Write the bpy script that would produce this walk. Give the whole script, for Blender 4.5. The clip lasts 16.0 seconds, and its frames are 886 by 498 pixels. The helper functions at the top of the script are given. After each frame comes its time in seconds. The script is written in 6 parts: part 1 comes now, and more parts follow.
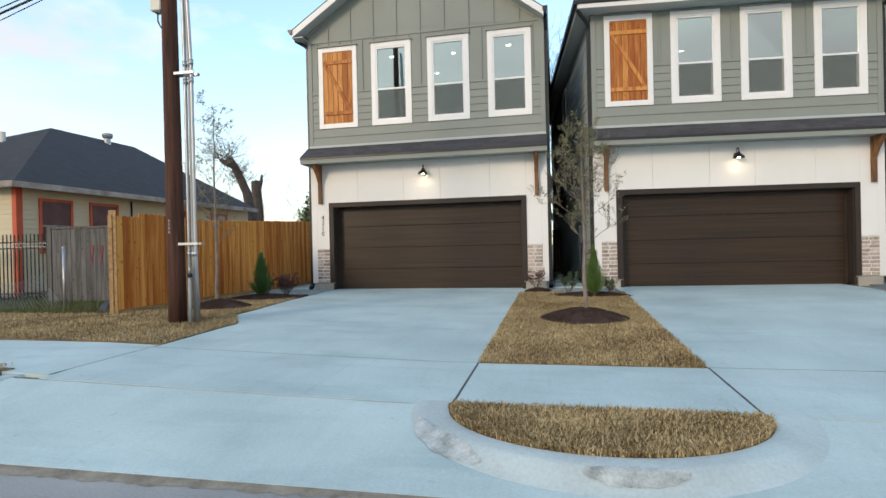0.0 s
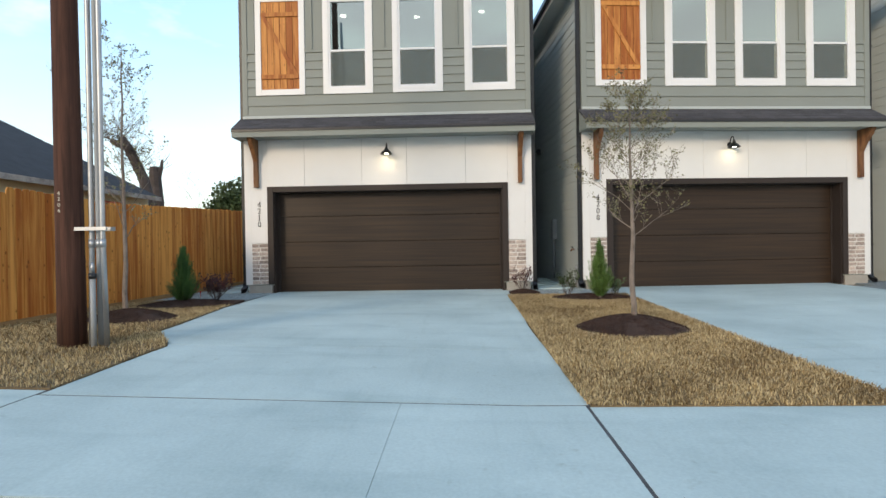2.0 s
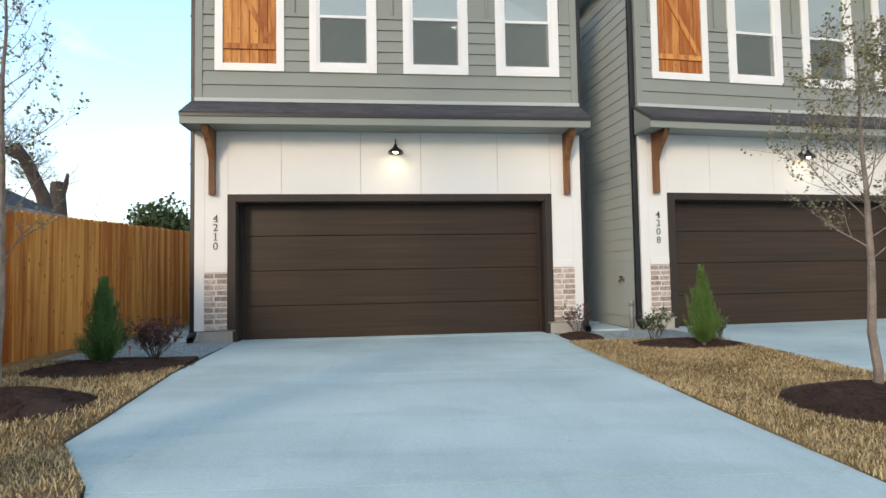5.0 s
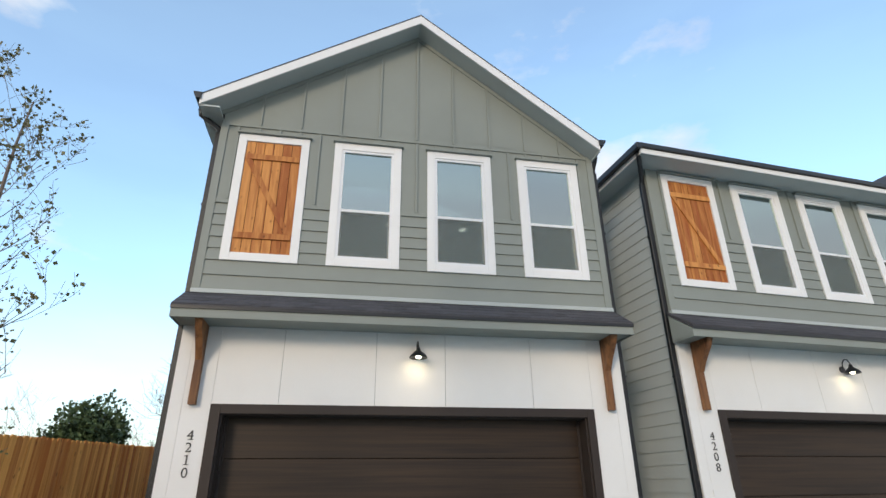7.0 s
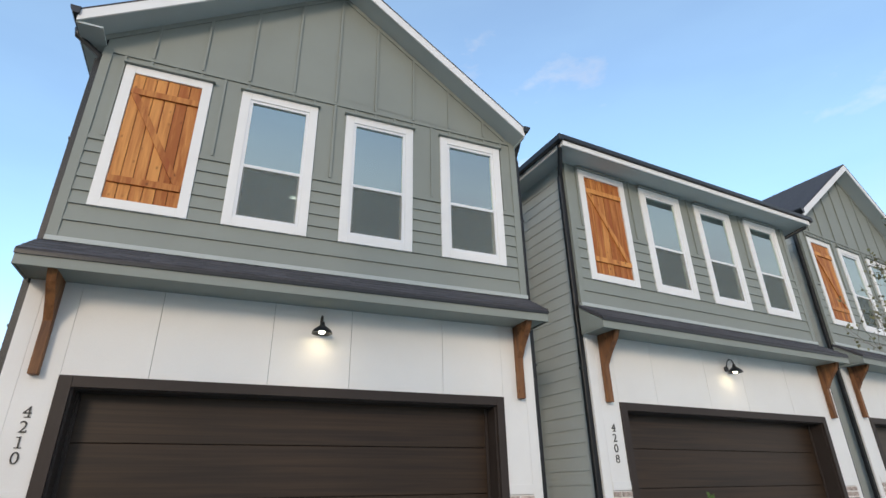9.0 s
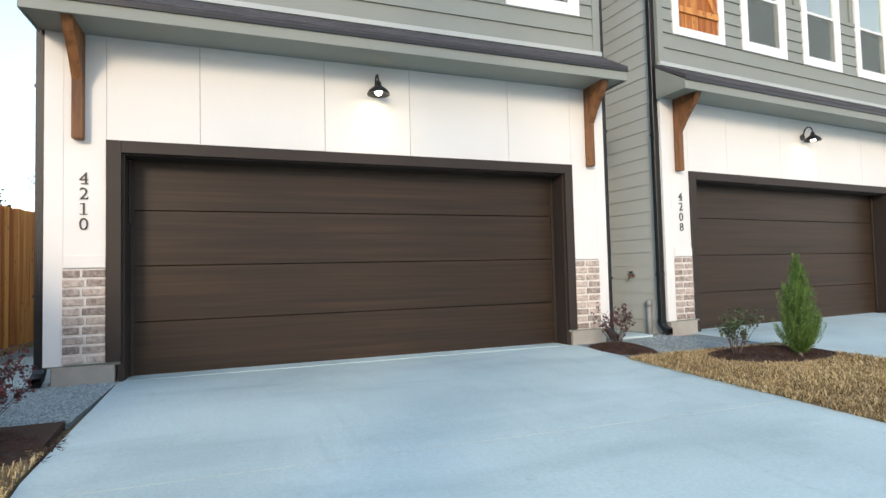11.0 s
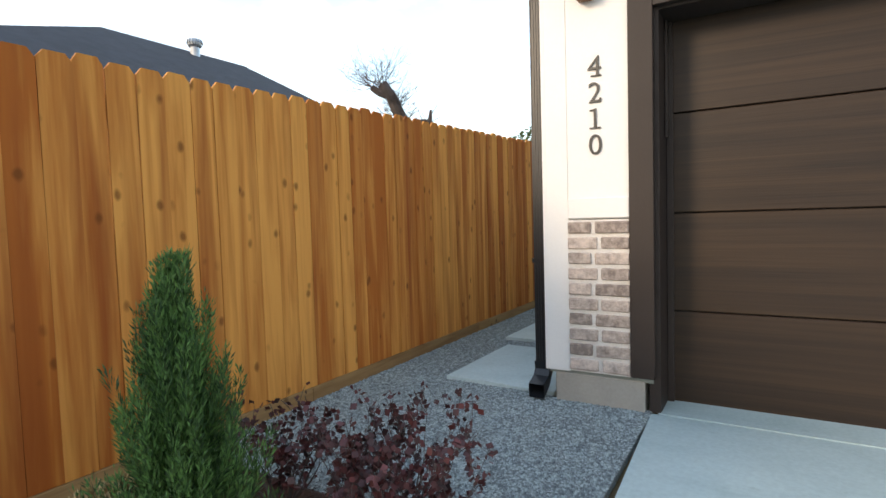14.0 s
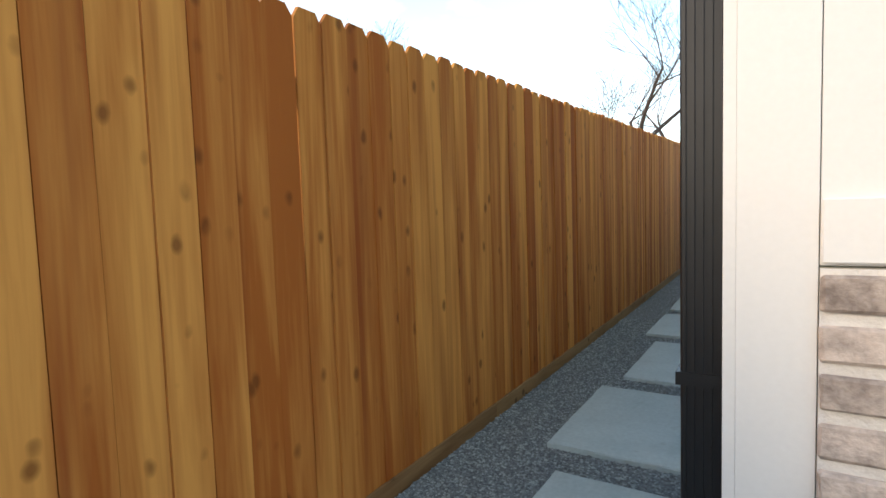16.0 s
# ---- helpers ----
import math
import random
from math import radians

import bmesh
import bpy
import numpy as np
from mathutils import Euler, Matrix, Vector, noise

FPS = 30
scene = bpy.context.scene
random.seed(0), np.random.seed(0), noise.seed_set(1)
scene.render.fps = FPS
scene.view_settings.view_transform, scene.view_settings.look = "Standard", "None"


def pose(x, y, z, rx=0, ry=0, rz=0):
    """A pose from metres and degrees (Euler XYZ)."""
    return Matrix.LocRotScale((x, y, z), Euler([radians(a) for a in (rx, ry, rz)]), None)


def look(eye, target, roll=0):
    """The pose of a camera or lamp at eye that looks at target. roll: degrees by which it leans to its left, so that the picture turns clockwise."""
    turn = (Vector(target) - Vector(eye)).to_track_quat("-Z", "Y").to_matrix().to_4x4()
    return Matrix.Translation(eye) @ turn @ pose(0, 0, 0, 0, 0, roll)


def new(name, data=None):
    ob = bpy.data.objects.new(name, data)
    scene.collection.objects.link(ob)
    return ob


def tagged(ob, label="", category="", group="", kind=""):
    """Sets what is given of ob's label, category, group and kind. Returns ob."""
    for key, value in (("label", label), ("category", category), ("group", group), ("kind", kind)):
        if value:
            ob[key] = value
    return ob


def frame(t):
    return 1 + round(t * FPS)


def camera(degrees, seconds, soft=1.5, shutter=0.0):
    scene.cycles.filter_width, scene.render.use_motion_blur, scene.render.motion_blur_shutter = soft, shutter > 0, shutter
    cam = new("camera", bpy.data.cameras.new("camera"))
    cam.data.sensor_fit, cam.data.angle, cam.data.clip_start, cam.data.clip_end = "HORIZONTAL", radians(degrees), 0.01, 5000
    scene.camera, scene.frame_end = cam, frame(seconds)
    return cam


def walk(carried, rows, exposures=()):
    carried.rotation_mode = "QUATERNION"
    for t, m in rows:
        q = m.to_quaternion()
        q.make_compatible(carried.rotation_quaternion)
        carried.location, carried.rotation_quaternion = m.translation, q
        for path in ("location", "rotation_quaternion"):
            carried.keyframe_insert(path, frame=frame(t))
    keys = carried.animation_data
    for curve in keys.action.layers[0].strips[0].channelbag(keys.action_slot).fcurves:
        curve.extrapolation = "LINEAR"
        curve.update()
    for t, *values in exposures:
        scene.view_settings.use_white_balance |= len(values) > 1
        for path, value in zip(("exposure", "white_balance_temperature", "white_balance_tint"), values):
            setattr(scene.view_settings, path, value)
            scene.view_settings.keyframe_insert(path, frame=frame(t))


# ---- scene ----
cam = camera(79.0, 16.0)
PATH = [
    (0, (-0.125, -0.73, 1.539), (-0.54, 1.227, 1.53), -1.3),
    (0.5, (-0.623, -0.253, 1.529), (-0.98, 1.715, 1.517), -1.2),
    (1, (-1.111, 0.232, 1.495), (-1.392, 2.212, 1.482), -1.2),
    (1.5, (-1.555, 0.761, 1.472), (-1.721, 2.754, 1.457), -1.0),
    (2, (-1.998, 1.299, 1.441), (-2.069, 3.297, 1.425), -0.9),
    (2.5, (-2.423, 1.845, 1.416), (-2.432, 3.845, 1.399), -0.9),
    (3, (-2.816, 2.398, 1.396), (-2.786, 4.397, 1.38), -0.9),
    (3.2, (-2.985, 2.602, 1.383), (-2.935, 4.601, 1.365), -0.9),
    (5.5, (-4.091, 4.803, 1.518), (-3.851, 6.777, 1.734), -0.8),
    (6, (-4.389, 5.092, 1.654), (-4.1, 7.03, 2.053), -0.6),
    (6.5, (-4.644, 5.426, 1.741), (-4.302, 7.308, 2.323), -0.5),
    (7, (-4.836, 5.748, 1.816), (-4.497, 7.548, 2.619), -0.6),
    (7.5, (-4.933, 6.007, 1.806), (-4.57, 7.757, 2.703), -0.6),
    (8, (-4.918, 6.191, 1.73), (-4.431, 7.906, 2.638), -0.1),
    (8.5, (-4.882, 6.396, 1.661), (-4.245, 8.061, 2.567), 0.2),
    (11, (-5.248, 7.488, 1.407), (-4.558, 9.363, 1.493), -1.4),
    (11.5, (-5.301, 7.877, 1.476), (-4.933, 9.843, 1.487), -1.3),
    (12, (-5.531, 8.359, 1.504), (-5.506, 10.358, 1.472), -1.6),
    (12.5, (-5.659, 8.915, 1.513), (-5.941, 10.894, 1.451), -1.7),
    (13, (-5.688, 9.463, 1.516), (-6.313, 11.362, 1.44), -1.8),
    (13.5, (-5.773, 10.03, 1.544), (-6.671, 11.815, 1.452), -1.8),
    (14, (-5.894, 10.586, 1.563), (-6.93, 12.292, 1.451), -1.7),
    (14.5, (-6.087, 11.138, 1.546), (-7.188, 12.804, 1.438), -1.6),
    (15, (-6.388, 11.666, 1.583), (-7.503, 13.322, 1.468), -1.2),
    (15.5, (-6.711, 12.173, 1.637), (-7.819, 13.834, 1.515), -1.0),
    (16, (-7.067, 12.675, 1.665), (-8.115, 14.372, 1.524), -1.9),
]

EXPOSURES = [(0.0, 0.56, 6900, 8), (3.0, 0.66, 6900, 8), (5.5, 0.74, 6900, 8.5), (7.0, 0.46, 6500, 8), (8.5, 0.30, 6350, 8.5), (11.0, 1.04, 6750, 9), (12.5, 1.0, 7050, 9.5), (13.5, 1.16, 7250, 10), (15.0, 1.2, 7250, 10), (16.0, 1.1, 7250, 10)]
walk(cam, [(t, look(eye, target, roll)) for t, eye, target, roll in PATH], EXPOSURES)

# ---- world and light ----
SUN_EL, SUN_AZ = 18.0, 210.0  # low evening sun behind thin cloud, behind the walker and to the west


def build_world():
    w = bpy.data.worlds.new("evening_sky")
    scene.world = w
    w.use_nodes = True
    nt = w.node_tree
    nt.nodes.clear()
    N, L = nt.nodes.new, nt.links.new
    out, bg = N("ShaderNodeOutputWorld"), N("ShaderNodeBackground")
    sky = N("ShaderNodeTexSky")
    sky.sky_type, sky.sun_disc = "NISHITA", False
    sky.sun_elevation, sky.sun_rotation = radians(SUN_EL), radians(SUN_AZ)
    sky.air_density, sky.dust_density, sky.ozone_density = 1.0, 0.0, 3.0
    gain = N("ShaderNodeMix"); gain.data_type, gain.blend_type = "RGBA", "MULTIPLY"
    gain.inputs[0].default_value = 1.0
    L(sky.outputs[0], gain.inputs[6]); gain.inputs[7].default_value = (2.10, 2.16, 1.96, 1)
    tc, sep = N("ShaderNodeTexCoord"), N("ShaderNodeSeparateXYZ")
    L(tc.outputs["Generated"], sep.inputs[0])
    # the veil of cloud: thick towards the horizon, broken higher up
    mp, nz = N("ShaderNodeMapping"), N("ShaderNodeTexNoise")
    mp.inputs["Scale"].default_value = (1.5, 1.5, 3.2)
    mp.inputs["Location"].default_value = (0.35, 0.1, 0.2)
    nz.inputs["Scale"].default_value, nz.inputs["Detail"].default_value, nz.inputs["Roughness"].default_value = 1.9, 7, 0.55
    L(tc.outputs["Generated"], mp.inputs[0]); L(mp.outputs[0], nz.inputs[0])
    puff = N("ShaderNodeMapRange"); puff.inputs[1].default_value, puff.inputs[2].default_value, puff.inputs[3].default_value = 0.55, 0.69, 0.16
    L(nz.outputs[0], puff.inputs[0])
    veil = N("ShaderNodeMapRange"); veil.inputs[1].default_value, veil.inputs[2].default_value = 0.70, 0.12
    veil.interpolation_type = "SMOOTHSTEP"
    lean = N("ShaderNodeVectorMath"); lean.operation = "DOT_PRODUCT"
    lean.inputs[1].default_value = (0.02, 0.28, 1.0)
    L(tc.outputs["Generated"], lean.inputs[0])
    L(lean.outputs["Value"], veil.inputs[0])
    mx = N("ShaderNodeMath"); mx.operation = "MAXIMUM"
    L(puff.outputs[0], mx.inputs[0]); L(veil.outputs[0], mx.inputs[1])
    lim = N("ShaderNodeMath"); lim.operation = "MULTIPLY"; lim.inputs[1].default_value = 0.9
    L(mx.outputs[0], lim.inputs[0])
    # cloud colour: pinkish white low down, whiter above
    cr = N("ShaderNodeValToRGB")
    cr.color_ramp.elements[0].position, cr.color_ramp.elements[0].color = 0.0, (4.4, 4.05, 3.95, 1)
    cr.color_ramp.elements[1].position, cr.color_ramp.elements[1].color = 0.35, (5.0, 5.1, 5.15, 1)
    L(sep.outputs[2], cr.inputs[0])
    n3 = N("ShaderNodeTexNoise"); n3.inputs["Scale"].default_value, n3.inputs["Detail"].default_value = 2.6, 6
    m3 = N("ShaderNodeMapping"); m3.inputs["Scale"].default_value = (1, 1, 3.5)
    L(tc.outputs["Generated"], m3.inputs[0]); L(m3.outputs[0], n3.inputs[0])
    soft = N("ShaderNodeMapRange"); soft.inputs[1].default_value, soft.inputs[2].default_value = 0.40, 0.62
    soft.interpolation_type = "SMOOTHSTEP"
    L(n3.outputs[0], soft.inputs[0])
    dim = N("ShaderNodeMix"); dim.data_type, dim.blend_type = "RGBA", "MULTIPLY"
    L(soft.outputs[0], dim.inputs[0]); L(cr.outputs[0], dim.inputs[6]); dim.inputs[7].default_value = (0.86, 0.80, 0.83, 1)
    mix = N("ShaderNodeMix"); mix.data_type = "RGBA"
    L(lim.outputs[0], mix.inputs[0]); L(gain.outputs[2], mix.inputs[6]); L(dim.outputs[2], mix.inputs[7])
    L(mix.outputs[2], bg.inputs[0]); bg.inputs[1].default_value = 0.15
    L(bg.outputs[0], out.inputs[0])


build_world()
sun = new("sun", bpy.data.lights.new("sun", "SUN"))
sun.data.energy, sun.data.angle, sun.data.color = 1.2, radians(13), (1.0, 0.80, 0.60)
_e, _a = radians(SUN_EL), radians(SUN_AZ)
sun.matrix_basis = look((0, 0, 30), (-math.sin(_a) * 10, -math.cos(_a) * 10, 30 - 10 * math.tan(_e)))


# ---- materials ----
def mat(name, color, rough=0.8, var=0.15, scale=6.0, fine=60.0, bump=0.15, metal=0.0, stretch=(1, 1, 1), second=None, rnd=0.0, spec=0.5, coord="Object", dist=0.004, island=0.0):
    """A surface with stains at two scales, fine relief and, with rnd, a shade of its own for each piece."""
    m = bpy.data.materials.new(name)
    m.use_nodes = True
    nt = m.node_tree
    N, L = nt.nodes.new, nt.links.new
    b = nt.nodes["Principled BSDF"]
    b.inputs["Roughness"].default_value, b.inputs["Metallic"].default_value = rough, metal
    b.inputs["Specular IOR Level"].default_value = spec
    tc, mp = N("ShaderNodeTexCoord"), N("ShaderNodeMapping")
    mp.inputs["Scale"].default_value = stretch
    L(tc.outputs[coord], mp.inputs[0])
    vec = mp.outputs[0]
    if rnd:
        oi, add = N("ShaderNodeObjectInfo"), N("ShaderNodeVectorMath")
        mul = N("ShaderNodeMath"); mul.operation = "MULTIPLY"; mul.inputs[1].default_value = 37.0
        L(oi.outputs["Random"], mul.inputs[0]); L(vec, add.inputs[0]); L(mul.outputs[0], add.inputs[1])
        vec = add.outputs[0]
    n1, n2 = N("ShaderNodeTexNoise"), N("ShaderNodeTexNoise")
    n1.inputs["Scale"].default_value, n1.inputs["Detail"].default_value = scale, 5
    n2.inputs["Scale"].default_value, n2.inputs["Detail"].default_value = fine, 4
    L(vec, n1.inputs[0]); L(vec, n2.inputs[0])
    add = N("ShaderNodeMath"); add.operation = "MULTIPLY_ADD"; add.inputs[1].default_value = 0.45
    L(n2.outputs[0], add.inputs[0]); L(n1.outputs[0], add.inputs[2])
    fac = add.outputs[0]
    if rnd:
        ra = N("ShaderNodeMath"); ra.operation = "MULTIPLY_ADD"; ra.inputs[1].default_value = rnd
        L(oi.outputs["Random"], ra.inputs[0]); L(fac, ra.inputs[2])
        off = N("ShaderNodeMath"); off.operation = "SUBTRACT"; off.inputs[1].default_value = rnd / 2
        L(ra.outputs[0], off.inputs[0])
        fac = off.outputs[0]
    if island:
        ge = N("ShaderNodeNewGeometry")
        ia = N("ShaderNodeMath"); ia.operation = "MULTIPLY_ADD"; ia.inputs[1].default_value = island
        io = N("ShaderNodeMath"); io.operation = "SUBTRACT"; io.inputs[1].default_value = island / 2
        L(ge.outputs["Random Per Island"], ia.inputs[0]); L(fac, ia.inputs[2]); L(ia.outputs[0], io.inputs[0])
        fac = io.outputs[0]
    cr = N("ShaderNodeValToRGB")
    c = Vector(color)
    lo = Vector(second) if second else c * (1 - var)
    hi = c * (1 + var)
    e = cr.color_ramp.elements
    e[0].position, e[0].color = 0.45, (*lo, 1)
    e[1].position, e[1].color = 1.0, (*hi, 1)
    L(fac, cr.inputs[0])
    L(cr.outputs[0], b.inputs["Base Color"])
    if bump:
        bp = N("ShaderNodeBump"); bp.inputs["Strength"].default_value, bp.inputs["Distance"].default_value = bump, dist
        L(n2.outputs[0], bp.inputs["Height"]); L(bp.outputs[0], b.inputs["Normal"])
    return m


def wood(name, light, dark, stretch=(9, 9, 0.7), rough=0.75, rnd=0.5, knots=True, axis="Z", blush=None):
    """Boards with grain along one axis, knots, and a tone of its own for each board."""
    m = bpy.data.materials.new(name)
    m.use_nodes = True
    nt = m.node_tree
    N, L = nt.nodes.new, nt.links.new
    b = nt.nodes["Principled BSDF"]
    b.inputs["Roughness"].default_value = rough
    b.inputs["Specular IOR Level"].default_value = 0.3
    tc, oi = N("ShaderNodeTexCoord"), N("ShaderNodeObjectInfo")
    shift = N("ShaderNodeMath"); shift.operation = "MULTIPLY"; shift.inputs[1].default_value = 61.0
    L(oi.outputs["Random"], shift.inputs[0])
    base = N("ShaderNodeVectorMath"); L(tc.outputs["Object"], base.inputs[0]); L(shift.outputs[0], base.inputs[1])
    mp = N("ShaderNodeMapping"); mp.inputs["Scale"].default_value = stretch
    L(base.outputs[0], mp.inputs[0])
    n1, n2 = N("ShaderNodeTexNoise"), N("ShaderNodeTexNoise")
    n1.inputs["Scale"].default_value, n1.inputs["Detail"].default_value, n1.inputs["Distortion"].default_value = 1.3, 4, 0.6
    n2.inputs["Scale"].default_value, n2.inputs["Detail"].default_value = 7.0, 5
    L(mp.outputs[0], n1.inputs[0]); L(mp.outputs[0], n2.inputs[0])
    f = N("ShaderNodeMath"); f.operation = "MULTIPLY_ADD"; f.inputs[1].default_value = 0.35
    wide = N("ShaderNodeMapRange"); wide.clamp = False
    wide.inputs[1].default_value, wide.inputs[2].default_value, wide.inputs[3].default_value, wide.inputs[4].default_value = 0.0, 1.0, -0.28, 1.22
    L(n1.outputs[0], wide.inputs[0])
    L(n2.outputs[0], f.inputs[0]); L(wide.outputs[0], f.inputs[2])
    g = N("ShaderNodeMath"); g.operation = "MULTIPLY_ADD"; g.inputs[1].default_value = rnd
    L(oi.outputs["Random"], g.inputs[0]); L(f.outputs[0], g.inputs[2])
    h = N("ShaderNodeMath"); h.operation = "SUBTRACT"; h.inputs[1].default_value = rnd / 2
    L(g.outputs[0], h.inputs[0])
    cr = N("ShaderNodeValToRGB")
    e = cr.color_ramp.elements
    e[0].position, e[0].color = 0.32, (*dark, 1)
    e[1].position, e[1].color = 0.95, (*light, 1)
    L(h.outputs[0], cr.inputs[0])
    col = cr.outputs[0]
    if blush:
        # red heartwood in broad tongues along some boards
        bm_, bn, br, bx = N("ShaderNodeMapping"), N("ShaderNodeTexNoise"), N("ShaderNodeMapRange"), N("ShaderNodeMix")
        bm_.inputs["Scale"].default_value = (7, 7, 0.4)
        bn.inputs["Scale"].default_value, bn.inputs["Detail"].default_value, bn.inputs["Distortion"].default_value = 1.0, 4, 0.35
        br.inputs[1].default_value, br.inputs[2].default_value, br.inputs[4].default_value = 0.50, 0.68, 0.75
        bx.data_type = "RGBA"
        L(base.outputs[0], bm_.inputs[0]); L(bm_.outputs[0], bn.inputs[0]); L(bn.outputs[0], br.inputs[0])
        L(br.outputs[0], bx.inputs[0]); L(col, bx.inputs[6]); bx.inputs[7].default_value = (*blush, 1)
        col = bx.outputs[2]
    if knots:
        km = N("ShaderNodeMapping")
        km.inputs["Scale"].default_value = {"Z": (9, 9, 6.0), "X": (1.3, 7, 7)}[axis]
        L(base.outputs[0], km.inputs[0])
        vo = N("ShaderNodeTexVoronoi"); vo.inputs["Scale"].default_value = 1.0
        kd, ka = N("ShaderNodeTexNoise"), N("ShaderNodeVectorMath")
        kd.inputs["Scale"].default_value, kd.inputs["Detail"].default_value = 14.0, 2
        ks = N("ShaderNodeVectorMath"); ks.operation = "SCALE"; ks.inputs["Scale"].default_value = 0.16
        L(base.outputs[0], kd.inputs[0]); L(kd.outputs["Color"], ks.inputs[0]); L(km.outputs[0], ka.inputs[0]); L(ks.outputs[0], ka.inputs[1])
        L(ka.outputs[0], vo.inputs[0])
        kr = N("ShaderNodeMapRange"); kr.inputs[1].default_value, kr.inputs[2].default_value = 0.09, 0.21
        kr.inputs[3].default_value, kr.inputs[4].default_value = 0.72, 0.0
        L(vo.outputs["Distance"], kr.inputs[0])
        kw, kt, kf = N("ShaderNodeTexNoise"), N("ShaderNodeMapRange"), N("ShaderNodeMath")
        kw.inputs["Scale"].default_value, kw.inputs["Detail"].default_value = 2.6, 1
        kt.inputs[1].default_value, kt.inputs[2].default_value, kf.operation = 0.42, 0.50, "MULTIPLY"
        L(base.outputs[0], kw.inputs[0]); L(kw.outputs[0], kt.inputs[0]); L(kt.outputs[0], kf.inputs[0]); L(kr.outputs[0], kf.inputs[1])
        mx = N("ShaderNodeMix"); mx.data_type = "RGBA"
        L(kf.outputs[0], mx.inputs[0]); L(col, mx.inputs[6]); mx.inputs[7].default_value = (*(Vector(dark) * 0.35), 1)
        col = mx.outputs[2]
    L(col, b.inputs["Base Color"])
    bp = N("ShaderNodeBump"); bp.inputs["Strength"].default_value, bp.inputs["Distance"].default_value = 0.25, 0.003
    L(n2.outputs[0], bp.inputs["Height"]); L(bp.outputs[0], b.inputs["Normal"])
    return m


def concrete(name, light, dark):
    """Brushed slabs: broad cloudy patches, faint sweeping streaks, small grit and pale scuffs."""
    m = mat(name, light, 0.85, 0.09, 0.7, 45, 0.25, second=dark)
    nt = m.node_tree
    N, L = nt.nodes.new, nt.links.new
    b = nt.nodes["Principled BSDF"]
    base = b.inputs["Base Color"].links[0].from_socket
    tc = N("ShaderNodeTexCoord")
    for stretch, scale, lo, hi, tone in (((0.5, 2.2, 1), 1.1, 0.52, 0.72, (0.84, 0.87, 0.88, 1)), ((3.0, 0.35, 1), 2.3, 0.55, 0.75, (0.93, 0.94, 0.94, 1)), ((1, 1, 1), 9.0, 0.66, 0.80, (0.80, 0.79, 0.76, 1))):
        mp, nz, mr, mx = N("ShaderNodeMapping"), N("ShaderNodeTexNoise"), N("ShaderNodeMapRange"), N("ShaderNodeMix")
        mp.inputs["Scale"].default_value = stretch
        nz.inputs["Scale"].default_value, nz.inputs["Detail"].default_value, nz.inputs["Distortion"].default_value = scale, 7, 0.4
        mr.inputs[1].default_value, mr.inputs[2].default_value = lo, hi
        mx.data_type, mx.blend_type = "RGBA", "MULTIPLY"
        L(tc.outputs["Object"], mp.inputs[0]); L(mp.outputs[0], nz.inputs[0]); L(nz.outputs[0], mr.inputs[0])
        L(mr.outputs[0], mx.inputs[0]); L(base, mx.inputs[6]); mx.inputs[7].default_value = tone
        base = mx.outputs[2]
    L(base, b.inputs["Base Color"])
    return m


def glass(name):
    m = bpy.data.materials.new(name)
    m.use_nodes = True
    nt = m.node_tree
    nt.nodes.clear()
    N, L = nt.nodes.new, nt.links.new
    out, mix, tr, gl, fr = N("ShaderNodeOutputMaterial"), N("ShaderNodeMixShader"), N("ShaderNodeBsdfTransparent"), N("ShaderNodeBsdfGlossy"), N("ShaderNodeFresnel")
    tr.inputs[0].default_value = (0.55, 0.6, 0.6, 1)
    gl.inputs["Roughness"].default_value, gl.inputs["Color"].default_value = 0.02, (0.80, 0.90, 0.86, 1)
    fr.inputs[0].default_value = 2.0
    mr = N("ShaderNodeMapRange"); mr.inputs[3].default_value, mr.inputs[4].default_value = 0.36, 1.0
    L(fr.outputs[0], mr.inputs[0]); L(mr.outputs[0], mix.inputs[0]); L(tr.outputs[0], mix.inputs[1]); L(gl.outputs[0], mix.inputs[2]); L(mix.outputs[0], out.inputs[0])
    return m


def mesh_screen(name):
    """Fine dark netting: half open."""
    m = bpy.data.materials.new(name)
    m.use_nodes = True
    nt = m.node_tree
    nt.nodes.clear()
    N, L = nt.nodes.new, nt.links.new
    out, mix, tr, df = N("ShaderNodeOutputMaterial"), N("ShaderNodeMixShader"), N("ShaderNodeBsdfTransparent"), N("ShaderNodeBsdfDiffuse")
    mix.inputs[0].default_value = 0.45
    df.inputs[0].default_value = (0.15, 0.175, 0.17, 1)
    L(tr.outputs[0], mix.inputs[1]); L(df.outputs[0], mix.inputs[2]); L(mix.outputs[0], out.inputs[0])
    return m


def glow(name, color, strength):
    m = bpy.data.materials.new(name)
    m.use_nodes = True
    b = m.node_tree.nodes["Principled BSDF"]
    b.inputs["Base Color"].default_value = (0.8, 0.8, 0.8, 1)
    b.inputs["Emission Color"].default_value = (*color, 1)
    b.inputs["Emission Strength"].default_value = strength
    return m


